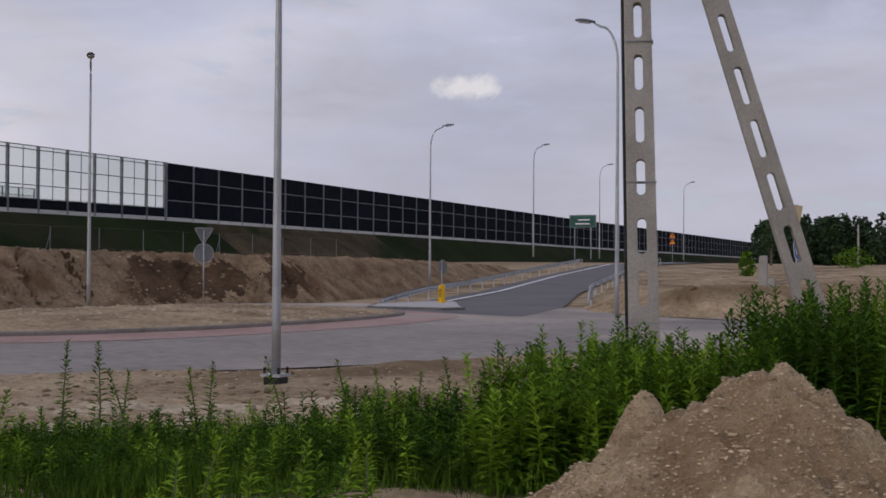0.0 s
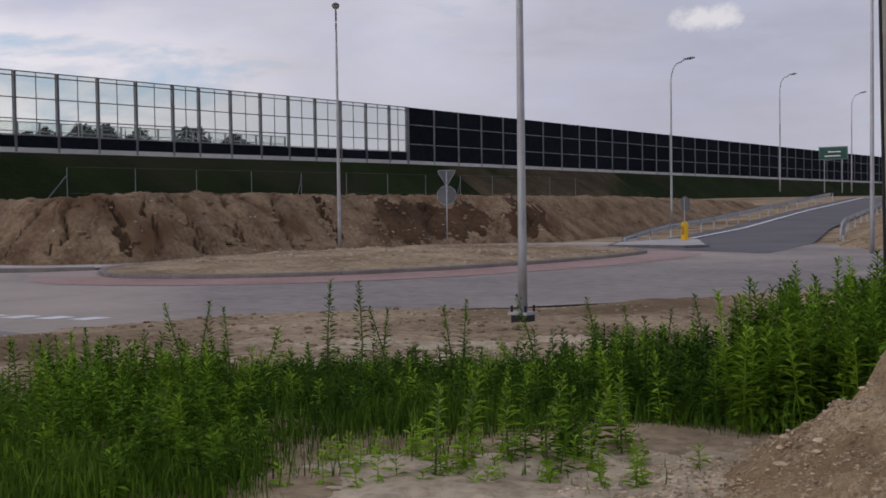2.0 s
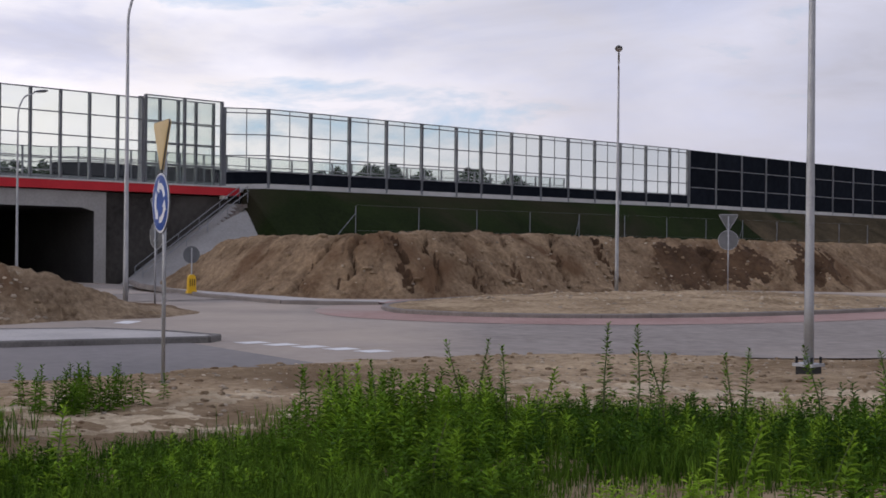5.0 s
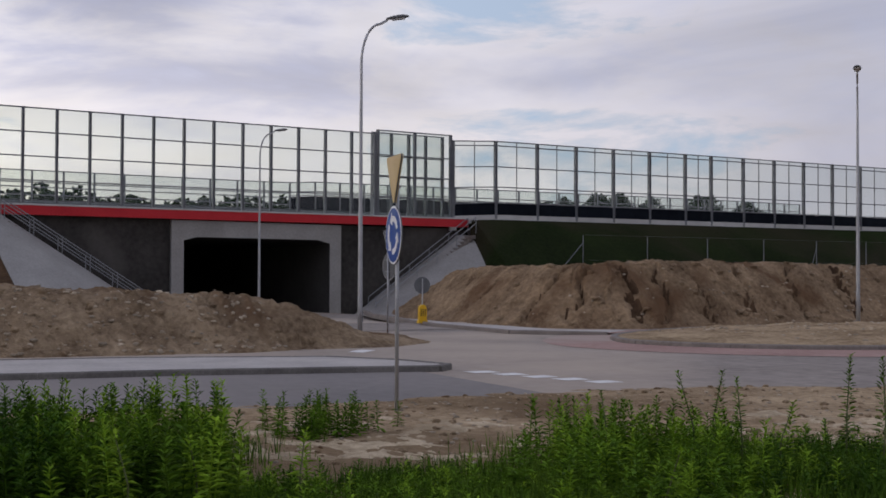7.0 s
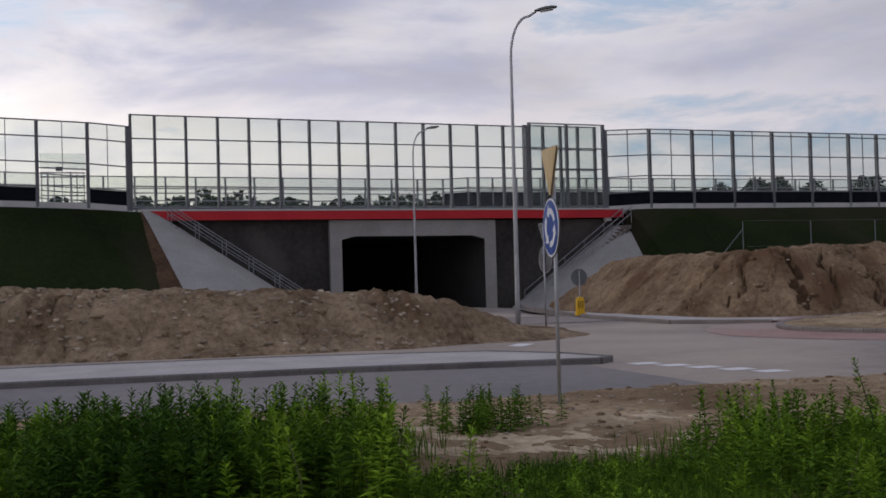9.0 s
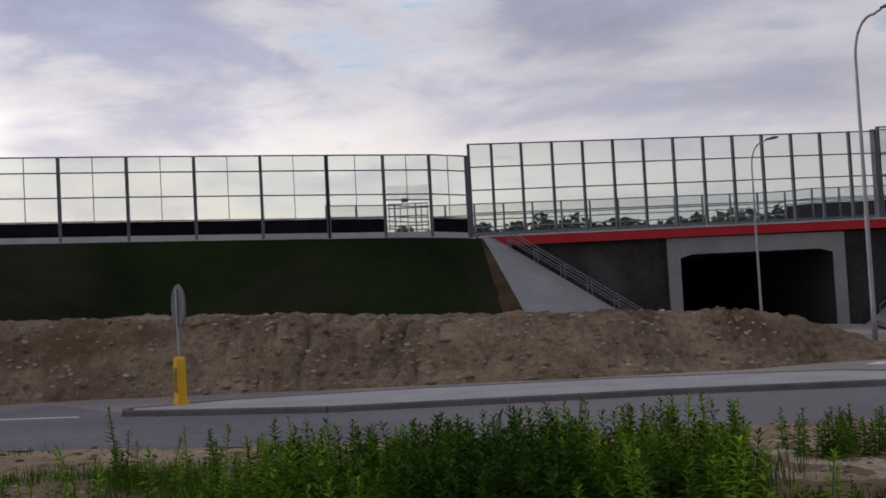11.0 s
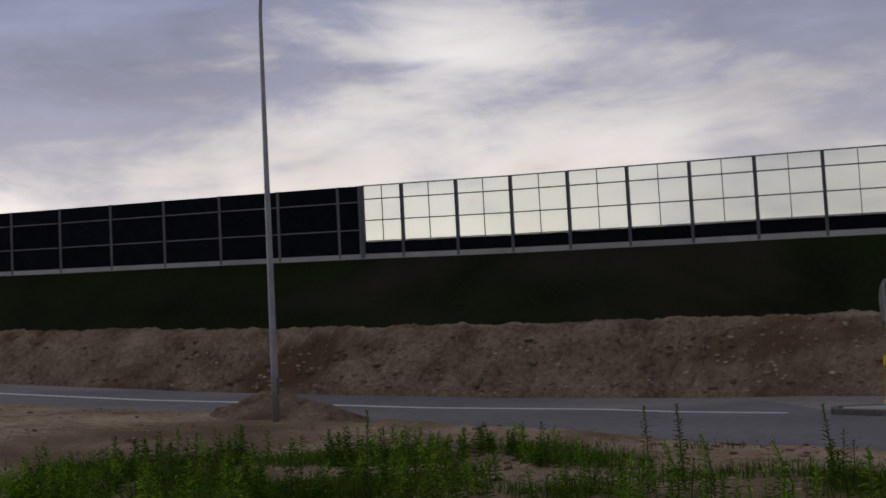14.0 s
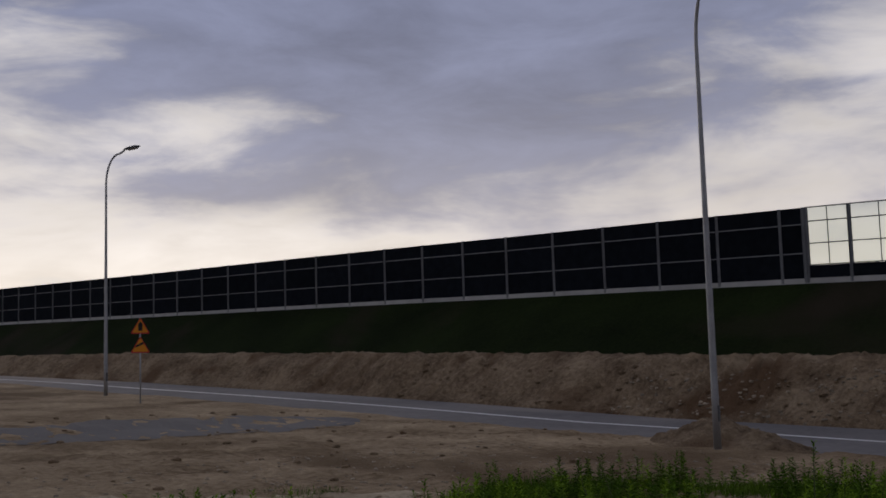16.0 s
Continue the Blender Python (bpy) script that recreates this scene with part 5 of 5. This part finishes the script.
# ---- heaps, stones ----
def pebble(s, x, y, z, r, rnd):
    """A small rounded, uneven stone added to s."""
    v, n = [], 6
    a0 = rnd.random() * 6.28
    fx, fy, fz = rnd.uniform(0.75, 1.3), rnd.uniform(0.75, 1.3), rnd.uniform(0.45, 0.8)
    for hz, k2 in ((-0.55, 0.7), (0.25, 1.0), (0.8, 0.6)):
        for k in range(n):
            a = a0 + 6.283 * k / n
            q = r * rnd.uniform(0.82, 1.15) * k2
            v.append((x + q * fx * math.cos(a), y + q * fy * math.sin(a), z + r * fz * (hz + rnd.uniform(-0.15, 0.15))))
    s.add(v, [(o + k, o + (k + 1) % n, o + n + (k + 1) % n, o + n + k) for o in (0, n) for k in range(n)] + [tuple(range(2 * n, 3 * n))])


def heap_height(peaks, x, y, seed):
    h = -1.0
    for px, py, ph, sl in peaks:
        r = math.hypot(x - px, y - py)
        h = max(h, ph - sl * (math.sqrt(r * r + 0.02) - 0.14))
    return h + 0.07 * rough(x, y, 1.5, seed, 3) + 0.09 * rough(x, y, 4.0, seed + 2, 5) + 0.06 * rough(x, y, 10.0, seed + 4, 3)


def heap(peaks, reach, mat, label, gravel, seed, big=0):
    cx, cy = peaks[0][0], peaks[0][1]
    base = level(cx, cy)
    t = thing("sand_heap", label, "heap", "heaps of dug sand", at=(cx, cy, base))
    n = int(reach * 2 / 0.036) if reach < 4 else 60
    g = np.linspace(-reach, reach, n)
    rows = [[(a, b, max(-0.5, heap_height(peaks, cx + a, cy + b, seed)) + level(cx + a, cy + b) - base) for a in g] for b in g]
    part("mound", Shape().grid(rows), mat, t, smooth=True)
    if gravel:
        rnd = random.Random(seed)
        s = Shape()
        for _ in range(gravel):
            a, b = rnd.uniform(-2.5, 2.0), rnd.uniform(-2.2, 0.5)
            h = heap_height(peaks, cx + a, cy + b, seed)
            if h > 0.0:
                pebble(s, a, b, h - 0.004, rnd.choice((0.004, 0.005, 0.006, 0.007, 0.009, 0.011, 0.016)), rnd)
        o = part("gravel", s, "gravel", t, "loose pale gravel")
        o["kind"] = "stuff"
        for _ in range(big):
            a, b = rnd.uniform(-1.9, 1.6), rnd.uniform(-1.9, 0.2)
            h = heap_height(peaks, cx + a, cy + b, seed)
            if h > 0.1:
                s1 = Shape()
                pebble(s1, a, b, h, rnd.uniform(0.018, 0.042), rnd)
                part("stone", s1, "gravel", t)
    return t


heap([(-1.42, 9.0, 1.26, 0.62), (-1.3, 8.95, 1.38, 1.0), (-2.36, 9.25, 1.1, 2.6), (-0.8, 9.1, 0.68, 0.8)], 3.0, "pile", "heap of pale sand and gravel with stones", 24000, 7, 90)
heap([(-26.2, -17.6, 0.72, 0.42), (-25.6, -15.9, 0.45, 0.42)], 4.2, "bank", "low heap of brown soil beside the road", 0, 12)


def strewn(name, count, place, sizes, label, seed, mat="stone"):
    """Loose stones on the soil, as one mesh."""
    rnd = random.Random(seed)
    s = Shape()
    dg = bpy.context.evaluated_depsgraph_get()
    done = 0
    while done < count:
        x, y = place(rnd)
        hit, p, nrm, _, ob, _ = scene.ray_cast(dg, Vector((x, y, 12.0)), Vector((0, 0, -1)))
        done += 1
        if hit and ob.name.startswith("ground"):
            pebble(s, p.x, p.y, p.z, rnd.choice(sizes), rnd)
    return tagged(part(name, s, mat, smooth=True), label, {"stone": "stones", "gravel": "gravel"}.get(mat, "clods"), kind="stuff")


bpy.context.view_layer.update()
strewn("stones", 3600, lambda r: (r.uniform(-37, -30.5), r.uniform(-28, 13)), (0.02, 0.025, 0.03, 0.045, 0.07, 0.09), "pale stones scattered over the soil bank", 21)
strewn("stones", 500, lambda r: (r.uniform(-42, -34), r.uniform(27, 60)), (0.025, 0.035, 0.05, 0.08), "pale stones scattered over the soil bank", 22)
strewn("stones", 5200, lambda r: (r.uniform(-22, -3.5), r.uniform(-22, 22)), (0.012, 0.016, 0.02, 0.03, 0.045), "pebbles scattered over the sandy ground", 23)
strewn("gravel", 1600, lambda r: (-r.uniform(7.3, 9.6) * math.sin(radians(r.gauss(22, 3))), r.uniform(7.0, 8.8)), (0.01, 0.014, 0.018, 0.026), "loose pale gravel spilled beside the sand heap", 29, "gravel")
strewn("clods", 500, lambda r: (r.uniform(-36, -20), r.uniform(27, 46)), (0.03, 0.05, 0.08), "lumps of soil on the roundabout island", 24)
strewn("clods", 2600, lambda r: (r.uniform(-22, -8), r.uniform(-12, 22)), (0.015, 0.02, 0.03, 0.045, 0.065), "brown clods of soil on the verge", 25, "bank")
strewn("clods", 260, lambda r: (r.uniform(-27, -10), r.uniform(-36, -8)), (0.03, 0.045, 0.06, 0.1), "brown clods of soil on the bare ground", 26, "bank")
strewn("clods", 700, lambda r: (r.uniform(-37, -31), r.uniform(-40, 13)), (0.05, 0.07, 0.1, 0.14), "brown clods on the soil bank", 27, "bank")
strewn("clods", 500, lambda r: (r.uniform(-44, -34), r.uniform(27, 62)), (0.06, 0.09, 0.14, 0.2), "brown clods on the soil bank", 28, "bank")


# ---- weeds and grass ----
def plant_arrays(rnd, x, y, z, h, leaf, droop=0.0, bushy=1.0):
    """The stem and leaves of one tall weed: quads of leaves up a thin stem, longest at the middle."""
    lean = Vector((rnd.uniform(-0.13, 0.13), rnd.uniform(-0.13, 0.13), 1)).normalized()
    quads = []
    n = int((14 + h * 46) * bushy)
    a = rnd.random() * 6.28
    for i in range(n):
        t = 0.12 + 0.88 * i / n
        a += 2.4 + rnd.uniform(-0.7, 0.7)
        p = Vector((x, y, z)) + lean * (h * t)
        long = leaf * (1.05 - 0.55 * t * t) * rnd.uniform(0.65, 1.2)
        rise = 1.2 * t * t + rnd.uniform(-0.35, 0.35) - droop
        d = Vector((math.cos(a), math.sin(a), rise)).normalized()
        s = Vector((-math.sin(a), math.cos(a), 0)) * long * rnd.uniform(0.13, 0.21)
        mid = p + d * long * 0.5
        tip = p + d * long + Vector((0, 0, -long * 0.22))
        quads.append((p, mid + s, tip, mid - s))
    top = Vector((x, y, z)) + lean * h
    sw = 0.006 + 0.004 * h
    stem = [((x - sw, y, z), (x + sw, y, z), tuple(top + Vector((0.003, 0, 0))), tuple(top - Vector((0.003, 0, 0)))),
            ((x, y - sw, z), (x, y + sw, z), tuple(top + Vector((0, 0.003, 0))), tuple(top - Vector((0, 0.003, 0))))]
    return quads, stem


def quads_mesh(name, quads, mat):
    v = np.array(quads, dtype=np.float32).reshape(-1, 3)
    f = np.arange(len(v)).reshape(-1, 4)
    me = bpy.data.meshes.new(name)
    me.from_pydata(v.tolist(), [], f.tolist())
    me.materials.append(M[mat])
    return me


def weed_patch(zone, seed, mat="leaf"):
    a0, a1, d0, d1, h0, h1, count, leaf, bushy, label = zone
    rnd = random.Random(seed)
    leaves, stems = [], []
    for _ in range(count):
        x, y = az(rnd.uniform(a0, a1) + rnd.gauss(0, 1.0), math.sqrt(rnd.uniform(d0 * d0, d1 * d1)) + rnd.gauss(0, 0.2))
        if a0 >= 95 and noise.noise(Vector((x * 0.7, y * 0.7, 1.1))) < 0.02:
            continue
        k = 0.5 + 0.5 * noise.noise(Vector((x * 0.7, y * 0.7, 3.3)))
        h = h0 + (h1 - h0) * (0.5 * k + 0.5 * rnd.random() ** 2) * 1.15
        q, s = plant_arrays(rnd, x, y, level(x, y) - 0.03, h, leaf, 0, bushy)
        leaves += q
        stems += s
    o = new("weeds", quads_mesh("weeds", leaves + stems, mat))
    return tagged(o, label, "weeds", kind="stuff")


ZONES = [
    (8.6, 16.0, 11.4, 14.4, 0.9, 1.6, 190, 0.18, 1.0, "dense tall green weeds behind the sand heap"),
    (2.0, 9.4, 11.8, 14.6, 1.2, 2.05, 210, 0.19, 1.0, "dense tall dark green weeds behind the sand heap"),
    (15.0, 21.5, 10.6, 13.4, 0.7, 1.45, 170, 0.18, 1.0, "dense tall green weeds"),
    (21.0, 30.0, 11.2, 14.2, 0.35, 0.85, 220, 0.15, 1.0, "knee-high green weeds among grass"),
    (30.0, 46.0, 11.2, 14.0, 0.2, 0.62, 250, 0.13, 1.0, "low green weeds among grass"),
    (46.0, 55.5, 10.4, 13.8, 0.25, 0.9, 185, 0.15, 1.0, "knee-high green weeds among grass"),
    (55.0, 71.0, 9.4, 11.8, 0.12, 0.4, 210, 0.12, 0.9, "low green weeds among grass"),
    (79.5, 88.0, 10.0, 14.0, 0.5, 1.1, 200, 0.17, 1.0, "dense dark green weeds"),
    (88.0, 95.0, 11.0, 14.6, 0.35, 1.0, 120, 0.16, 1.0, "dense green weeds thinning out"),
    (95.0, 112.0, 11.5, 16.5, 0.15, 0.75, 170, 0.13, 0.8, "thin low weeds on bare ground"),
    (112.0, 134.0, 14.6, 21.5, 0.15, 0.75, 800, 0.15, 0.9, "low green weeds on sandy ground"),
    (133.8, 136.6, 14.8, 16.2, 0.4, 0.95, 80, 0.15, 1.0, "small clump of green weeds on sandy ground"),
    (145.0, 149.5, 14.8, 16.2, 0.35, 0.8, 60, 0.15, 1.0, "small clump of green weeds on sandy ground"),
    (46.0, 54.0, 8.8, 10.2, 0.2, 0.6, 40, 0.15, 1.0, "knee-high fresh green weeds at the edge of pale sand"),
    (127.5, 137.0, 14.6, 18.0, 0.15, 0.6, 150, 0.14, 0.9, "low green weeds on sandy ground"),
    (71.0, 79.8, 10.0, 14.0, 0.45, 1.05, 190, 0.17, 1.0, "dense green weeds with fresh tips"),
    (133.0, 140.0, 14.5, 17.0, 0.1, 0.3, 60, 0.12, 0.8, "low green weeds on sandy ground"),
]
for k, zone in enumerate(ZONES):
    some = lambda f: zone[:6] + (int(zone[6] * f),) + zone[7:]
    weed_patch(some(0.85), 100 + k, "leaf_dark" if k in (1, 3, 4, 7) else "leaf")
    weed_patch(some(0.3), 140 + k, "leaf_light" if k not in (1, 7) else "leaf")
weed_patch((64.0, 68.0, 15.0, 16.3, 0.3, 0.6, 45, 0.13, 1.0, "small clump of weeds on the sand"), 131)
weed_patch((28.5, 31.0, 9.2, 9.8, 0.3, 0.7, 12, 0.15, 1.0, "clump of fresh weeds at the edge of bare sand"), 132)
weed_patch((24.0, 44.0, 8.4, 9.9, 0.1, 0.4, 46, 0.12, 0.8, "small fresh weeds standing singly on pale sand"), 133, "leaf_light")


def grass_patch(zone, seed, label):
    a0, a1, d0, d1, h0, h1, count = zone
    rnd = random.Random(seed)
    q = []
    for _ in range(count):
        x, y = az(rnd.uniform(a0, a1) + rnd.gauss(0, 1.5), math.sqrt(rnd.uniform(d0 * d0, d1 * d1)) + rnd.gauss(0, 0.35))
        if noise.noise(Vector((x * 0.55, y * 0.55, 7.7))) < (-0.18 if a0 < 95 else 0.03) + 0.3 * (rnd.random() - 0.5):
            continue
        z = level(x, y) - 0.04
        h = rnd.uniform(h0, h1)
        a = rnd.random() * 6.28
        b = rnd.uniform(0.1, 0.5) * h
        w = rnd.uniform(0.0028, 0.0065)
        c, s = math.cos(a), math.sin(a)
        m = (x + c * b * 0.35, y + s * b * 0.35, z + h * 0.62)
        q.append(((x - s * w, y + c * w, z), (x + s * w, y - c * w, z), (m[0] + s * w, m[1] - c * w, m[2]), (m[0] - s * w, m[1] + c * w, m[2])))
        q.append(((m[0] - s * w, m[1] + c * w, m[2]), (m[0] + s * w, m[1] - c * w, m[2]), (x + c * b + s * 0.001, y + s * b, z + h), (x + c * b - s * 0.001, y + s * b, z + h)))
    return tagged(new("grass", quads_mesh("grass", q, "grass")), label, "grass", kind="stuff")


grass_patch((20, 48, 10.8, 14.4, 0.12, 0.36, 26000), 201, "green meadow grass at the roadside")
grass_patch((46, 56, 8.6, 14.0, 0.12, 0.36, 17000), 202, "green meadow grass at the roadside")
grass_patch((55, 72, 8.6, 12.4, 0.1, 0.3, 15000), 207, "green meadow grass at the roadside")
grass_patch((26, 50, 7.8, 10.9, 0.06, 0.22, 1500), 208, "sparse grass on pale sand")
grass_patch((2, 22, 10.6, 14.5, 0.25, 0.6, 6000), 203, "green meadow grass under the weeds")
grass_patch((70, 98, 9.6, 14.6, 0.12, 0.38, 20000), 204, "green meadow grass under the weeds")
grass_patch((96, 114, 13.2, 17.5, 0.08, 0.3, 16000), 205, "thin grass on sandy ground")
grass_patch((110, 136, 14.4, 21.5, 0.08, 0.34, 62000), 209, "low green grass on sandy ground")
grass_patch((132, 148, 14.0, 18.0, 0.08, 0.25, 3500), 206, "thin grass on sandy ground")


grass_patch((104, 126, 18.5, 21.5, 0.06, 0.22, 9000), 212, "thin low grass on bare ground")
grass_patch((137, 144, 18.0, 21.0, 0.06, 0.2, 5000), 211, "patch of low grass on bare ground")


# single tall weeds that stand out
def weed_plant(h, leaf, seed):
    rnd = random.Random(seed)
    t = thing("weed_plant", "tall upright green weed with narrow leaves", "weed", "tall single weeds")
    q, s = plant_arrays(rnd, 0, 0, 0, h, leaf, 0, 1.25)
    st = part("stem", Shape().tube([s[0][0], (0, 0, h * 0.5), s[0][2]], [0.011, 0.009, 0.004], 6), "stem", t)
    o = new("leaves", quads_mesh("leaves", q, "leaf_light" if seed == 303 else "leaf"))
    o.parent = t
    return t


kinds = [weed_plant(1.3, 0.15, 301), weed_plant(1.1, 0.13, 302), weed_plant(0.8, 0.16, 303)]
SPOTS = [(40.0, 12.6, 0), (39.0, 12.7, 1), (38.6, 12.5, 1), (35.6, 12.8, 1), (34.9, 12.6, 0), (31.5, 12.8, 1), (28.4, 12.6, 1), (26.6, 12.8, 1), (25.0, 12.5, 1), (23.4, 12.6, 1), (21.6, 12.0, 0), (19.2, 12.2, 0), (44.5, 12.6, 2),
         (51.0, 13.0, 2), (46.2, 13.0, 1), (53.5, 12.6, 2), (33.0, 9.4, 2), (35.2, 9.2, 2), (31.2, 9.2, 2), (29.0, 9.0, 2), (36.6, 8.9, 2), (27.4, 9.6, 2), (50.0, 9.5, 2), (67.5, 10.3, 2), (72.5, 10.2, 2), (75.5, 10.0, 2),
         (83.8, 12.8, 2), (82.2, 12.8, 2), (78.6, 12.9, 1), (71.2, 12.9, 2), (52.4, 12.4, 1), (48.4, 12.6, 1), (86.0, 13.0, 2), (106.5, 14.2, 2), (108.6, 14.0, 2), (101.5, 13.6, 2), (98.2, 13.4, 2), (90.0, 13.6, 2), (87.0, 13.8, 2),
         (119.5, 17.0, 2), (128.8, 15.2, 2), (118.0, 17.5, 2), (129.0, 16.5, 1), (146.0, 15.0, 2), (143.5, 15.2, 2), (10.5, 13.0, 0), (8.2, 12.6, 0), (13.5, 12.4, 0), (5.0, 13.0, 0), (17.0, 12.2, 0), (107.6, 16.0, 1), (105.9, 16.0, 1), (104.8, 16.2, 2), (99.4, 15.8, 1), (97.0, 15.4, 2), (120.2, 16.6, 1), (117.6, 16.8, 2), (119.0, 16.6, 2), (130.0, 16.2, 2)]
srnd = random.Random(55)
for i, (a, d, k) in enumerate(SPOTS):
    x, y = az(a, d)
    m = pose(x, y, level(x, y) - 0.03, srnd.uniform(-4, 4), srnd.uniform(-4, 4), srnd.uniform(0, 360))
    c = copy_thing(kinds[k], m @ Matrix.Scale(srnd.uniform(0.85, 1.08), 4))
for i, kd in enumerate(kinds):
    x, y = az(41.5 + 6 * i, 13.4)
    kd.matrix_world = pose(x, y, level(x, y) - 0.03)


# ---- trees ----
def crown_quads(rnd, cx, cy, z0, z1, r, n, size):
    q = []
    for _ in range(n):
        t = rnd.random()
        k = math.sin(math.pi * (0.12 + 0.8 * t)) * r
        a = rnd.random() * 6.28
        f = math.sqrt(rnd.random()) * k
        p = Vector((cx + f * math.cos(a), cy + f * math.sin(a), z0 + (z1 - z0) * t + rnd.uniform(-0.3, 0.3)))
        d = Vector((rnd.uniform(-1, 1), rnd.uniform(-1, 1), rnd.uniform(-0.6, 0.8))).normalized() * size * rnd.uniform(0.6, 1.3)
        e = d.cross(Vector((rnd.uniform(-1, 1), rnd.uniform(-1, 1), rnd.uniform(-1, 1)))).normalized() * size * 0.5
        q.append((p - d, p + e, p + d, p - e))
    return q


def tree(x, y, z, h, r, seed, label, n=700):
    rnd = random.Random(seed)
    t = thing("tree", label, "tree", "far trees", at=(x, y, z))
    s = Shape().tube([(0, 0, -0.5), (0.1, 0, h * 0.4), (0.05, 0.1, h * 0.9)], [0.2, 0.14, 0.04], 7)
    for k in range(7):
        a = rnd.random() * 6.28
        z0 = h * rnd.uniform(0.25, 0.7)
        s.tube([(0, 0, z0), (r * 0.6 * math.cos(a), r * 0.6 * math.sin(a), z0 + h * 0.15)], [0.06, 0.02], 5)
    part("trunk", s, "bark", t)
    q = []
    for k in range(6):
        a, f = rnd.random() * 6.28, rnd.uniform(0.1, 0.55) * r
        zz = h * rnd.uniform(0.2, 0.55)
        q += crown_quads(rnd, f * math.cos(a), f * math.sin(a), zz, min(h, zz + h * rnd.uniform(0.35, 0.5)), r * rnd.uniform(0.4, 0.65), n // 6, 0.3)
    o = new("crown", quads_mesh("crown", q, "pine"))
    o.parent = t


def wood(name, spots, label, seed, size=0.5, per=260):
    rnd = random.Random(seed)
    q = []
    for x, y, z, h, r in spots:
        q += crown_quads(rnd, x, y, z + h * 0.08, z + h, r, per, size)
        q.append(((x - 0.12, y, z), (x + 0.12, y, z), (x + 0.05, y, z + h * 0.8), (x - 0.05, y, z + h * 0.8)))
    return tagged(new(name, quads_mesh(name, q, "pine")), label, "wood", kind="stuff")


wr = random.Random(77)
wood("wood", [(*az(wr.uniform(-6, 9.3), wr.uniform(215, 270)), 1.5, wr.uniform(7.0, 10.0), wr.uniform(1.6, 3.0)) for _ in range(190)], "dark green pine wood behind the spoil field", 78)
wood("wood", [(-110 - wr.uniform(0, 30), wr.uniform(8, 130), 5.2, wr.uniform(3.6, 5.0), wr.uniform(1.8, 3.4)) for _ in range(190)], "dark low wood beyond the expressway", 79, 0.5, 160)
for k, (x, y, h, r) in enumerate(((-129, 94.5, 7.2, 3.0), (-126, 98.5, 8.4, 3.6), (-123, 102.5, 8.0, 3.4), (-117, 109, 7.6, 3.0), (-113.5, 113, 6.4, 2.8))):
    tree(x, y, 5.3, h, r * 1.3, 90 + k, "dark leafy tree showing above the barrier foot", 3000)
tree(-24.6, 162, 1.6, 8.0, 1.9, 97, "thin small tree with an open crown by the wood", 240)
for k, (a, d) in enumerate(((5.0, 120), (9.7, 95))):
    x, y = az(a, d)
    b = thing("bush", "low green bush on the spoil field", "bush", "bushes on the field", at=(x, y, level(x, y) + 0.9))
    o = new("crown", quads_mesh("crown", crown_quads(random.Random(60 + k), 0, 0, -0.3, 1.5, 2.0 - k * 1.3, 500, 0.16), "leaf"))
    o.parent = b
    part("stem", Shape().tube([(0, 0, -0.6), (0.05, 0, 0.9)], [0.05, 0.02], 6), "bark", b)
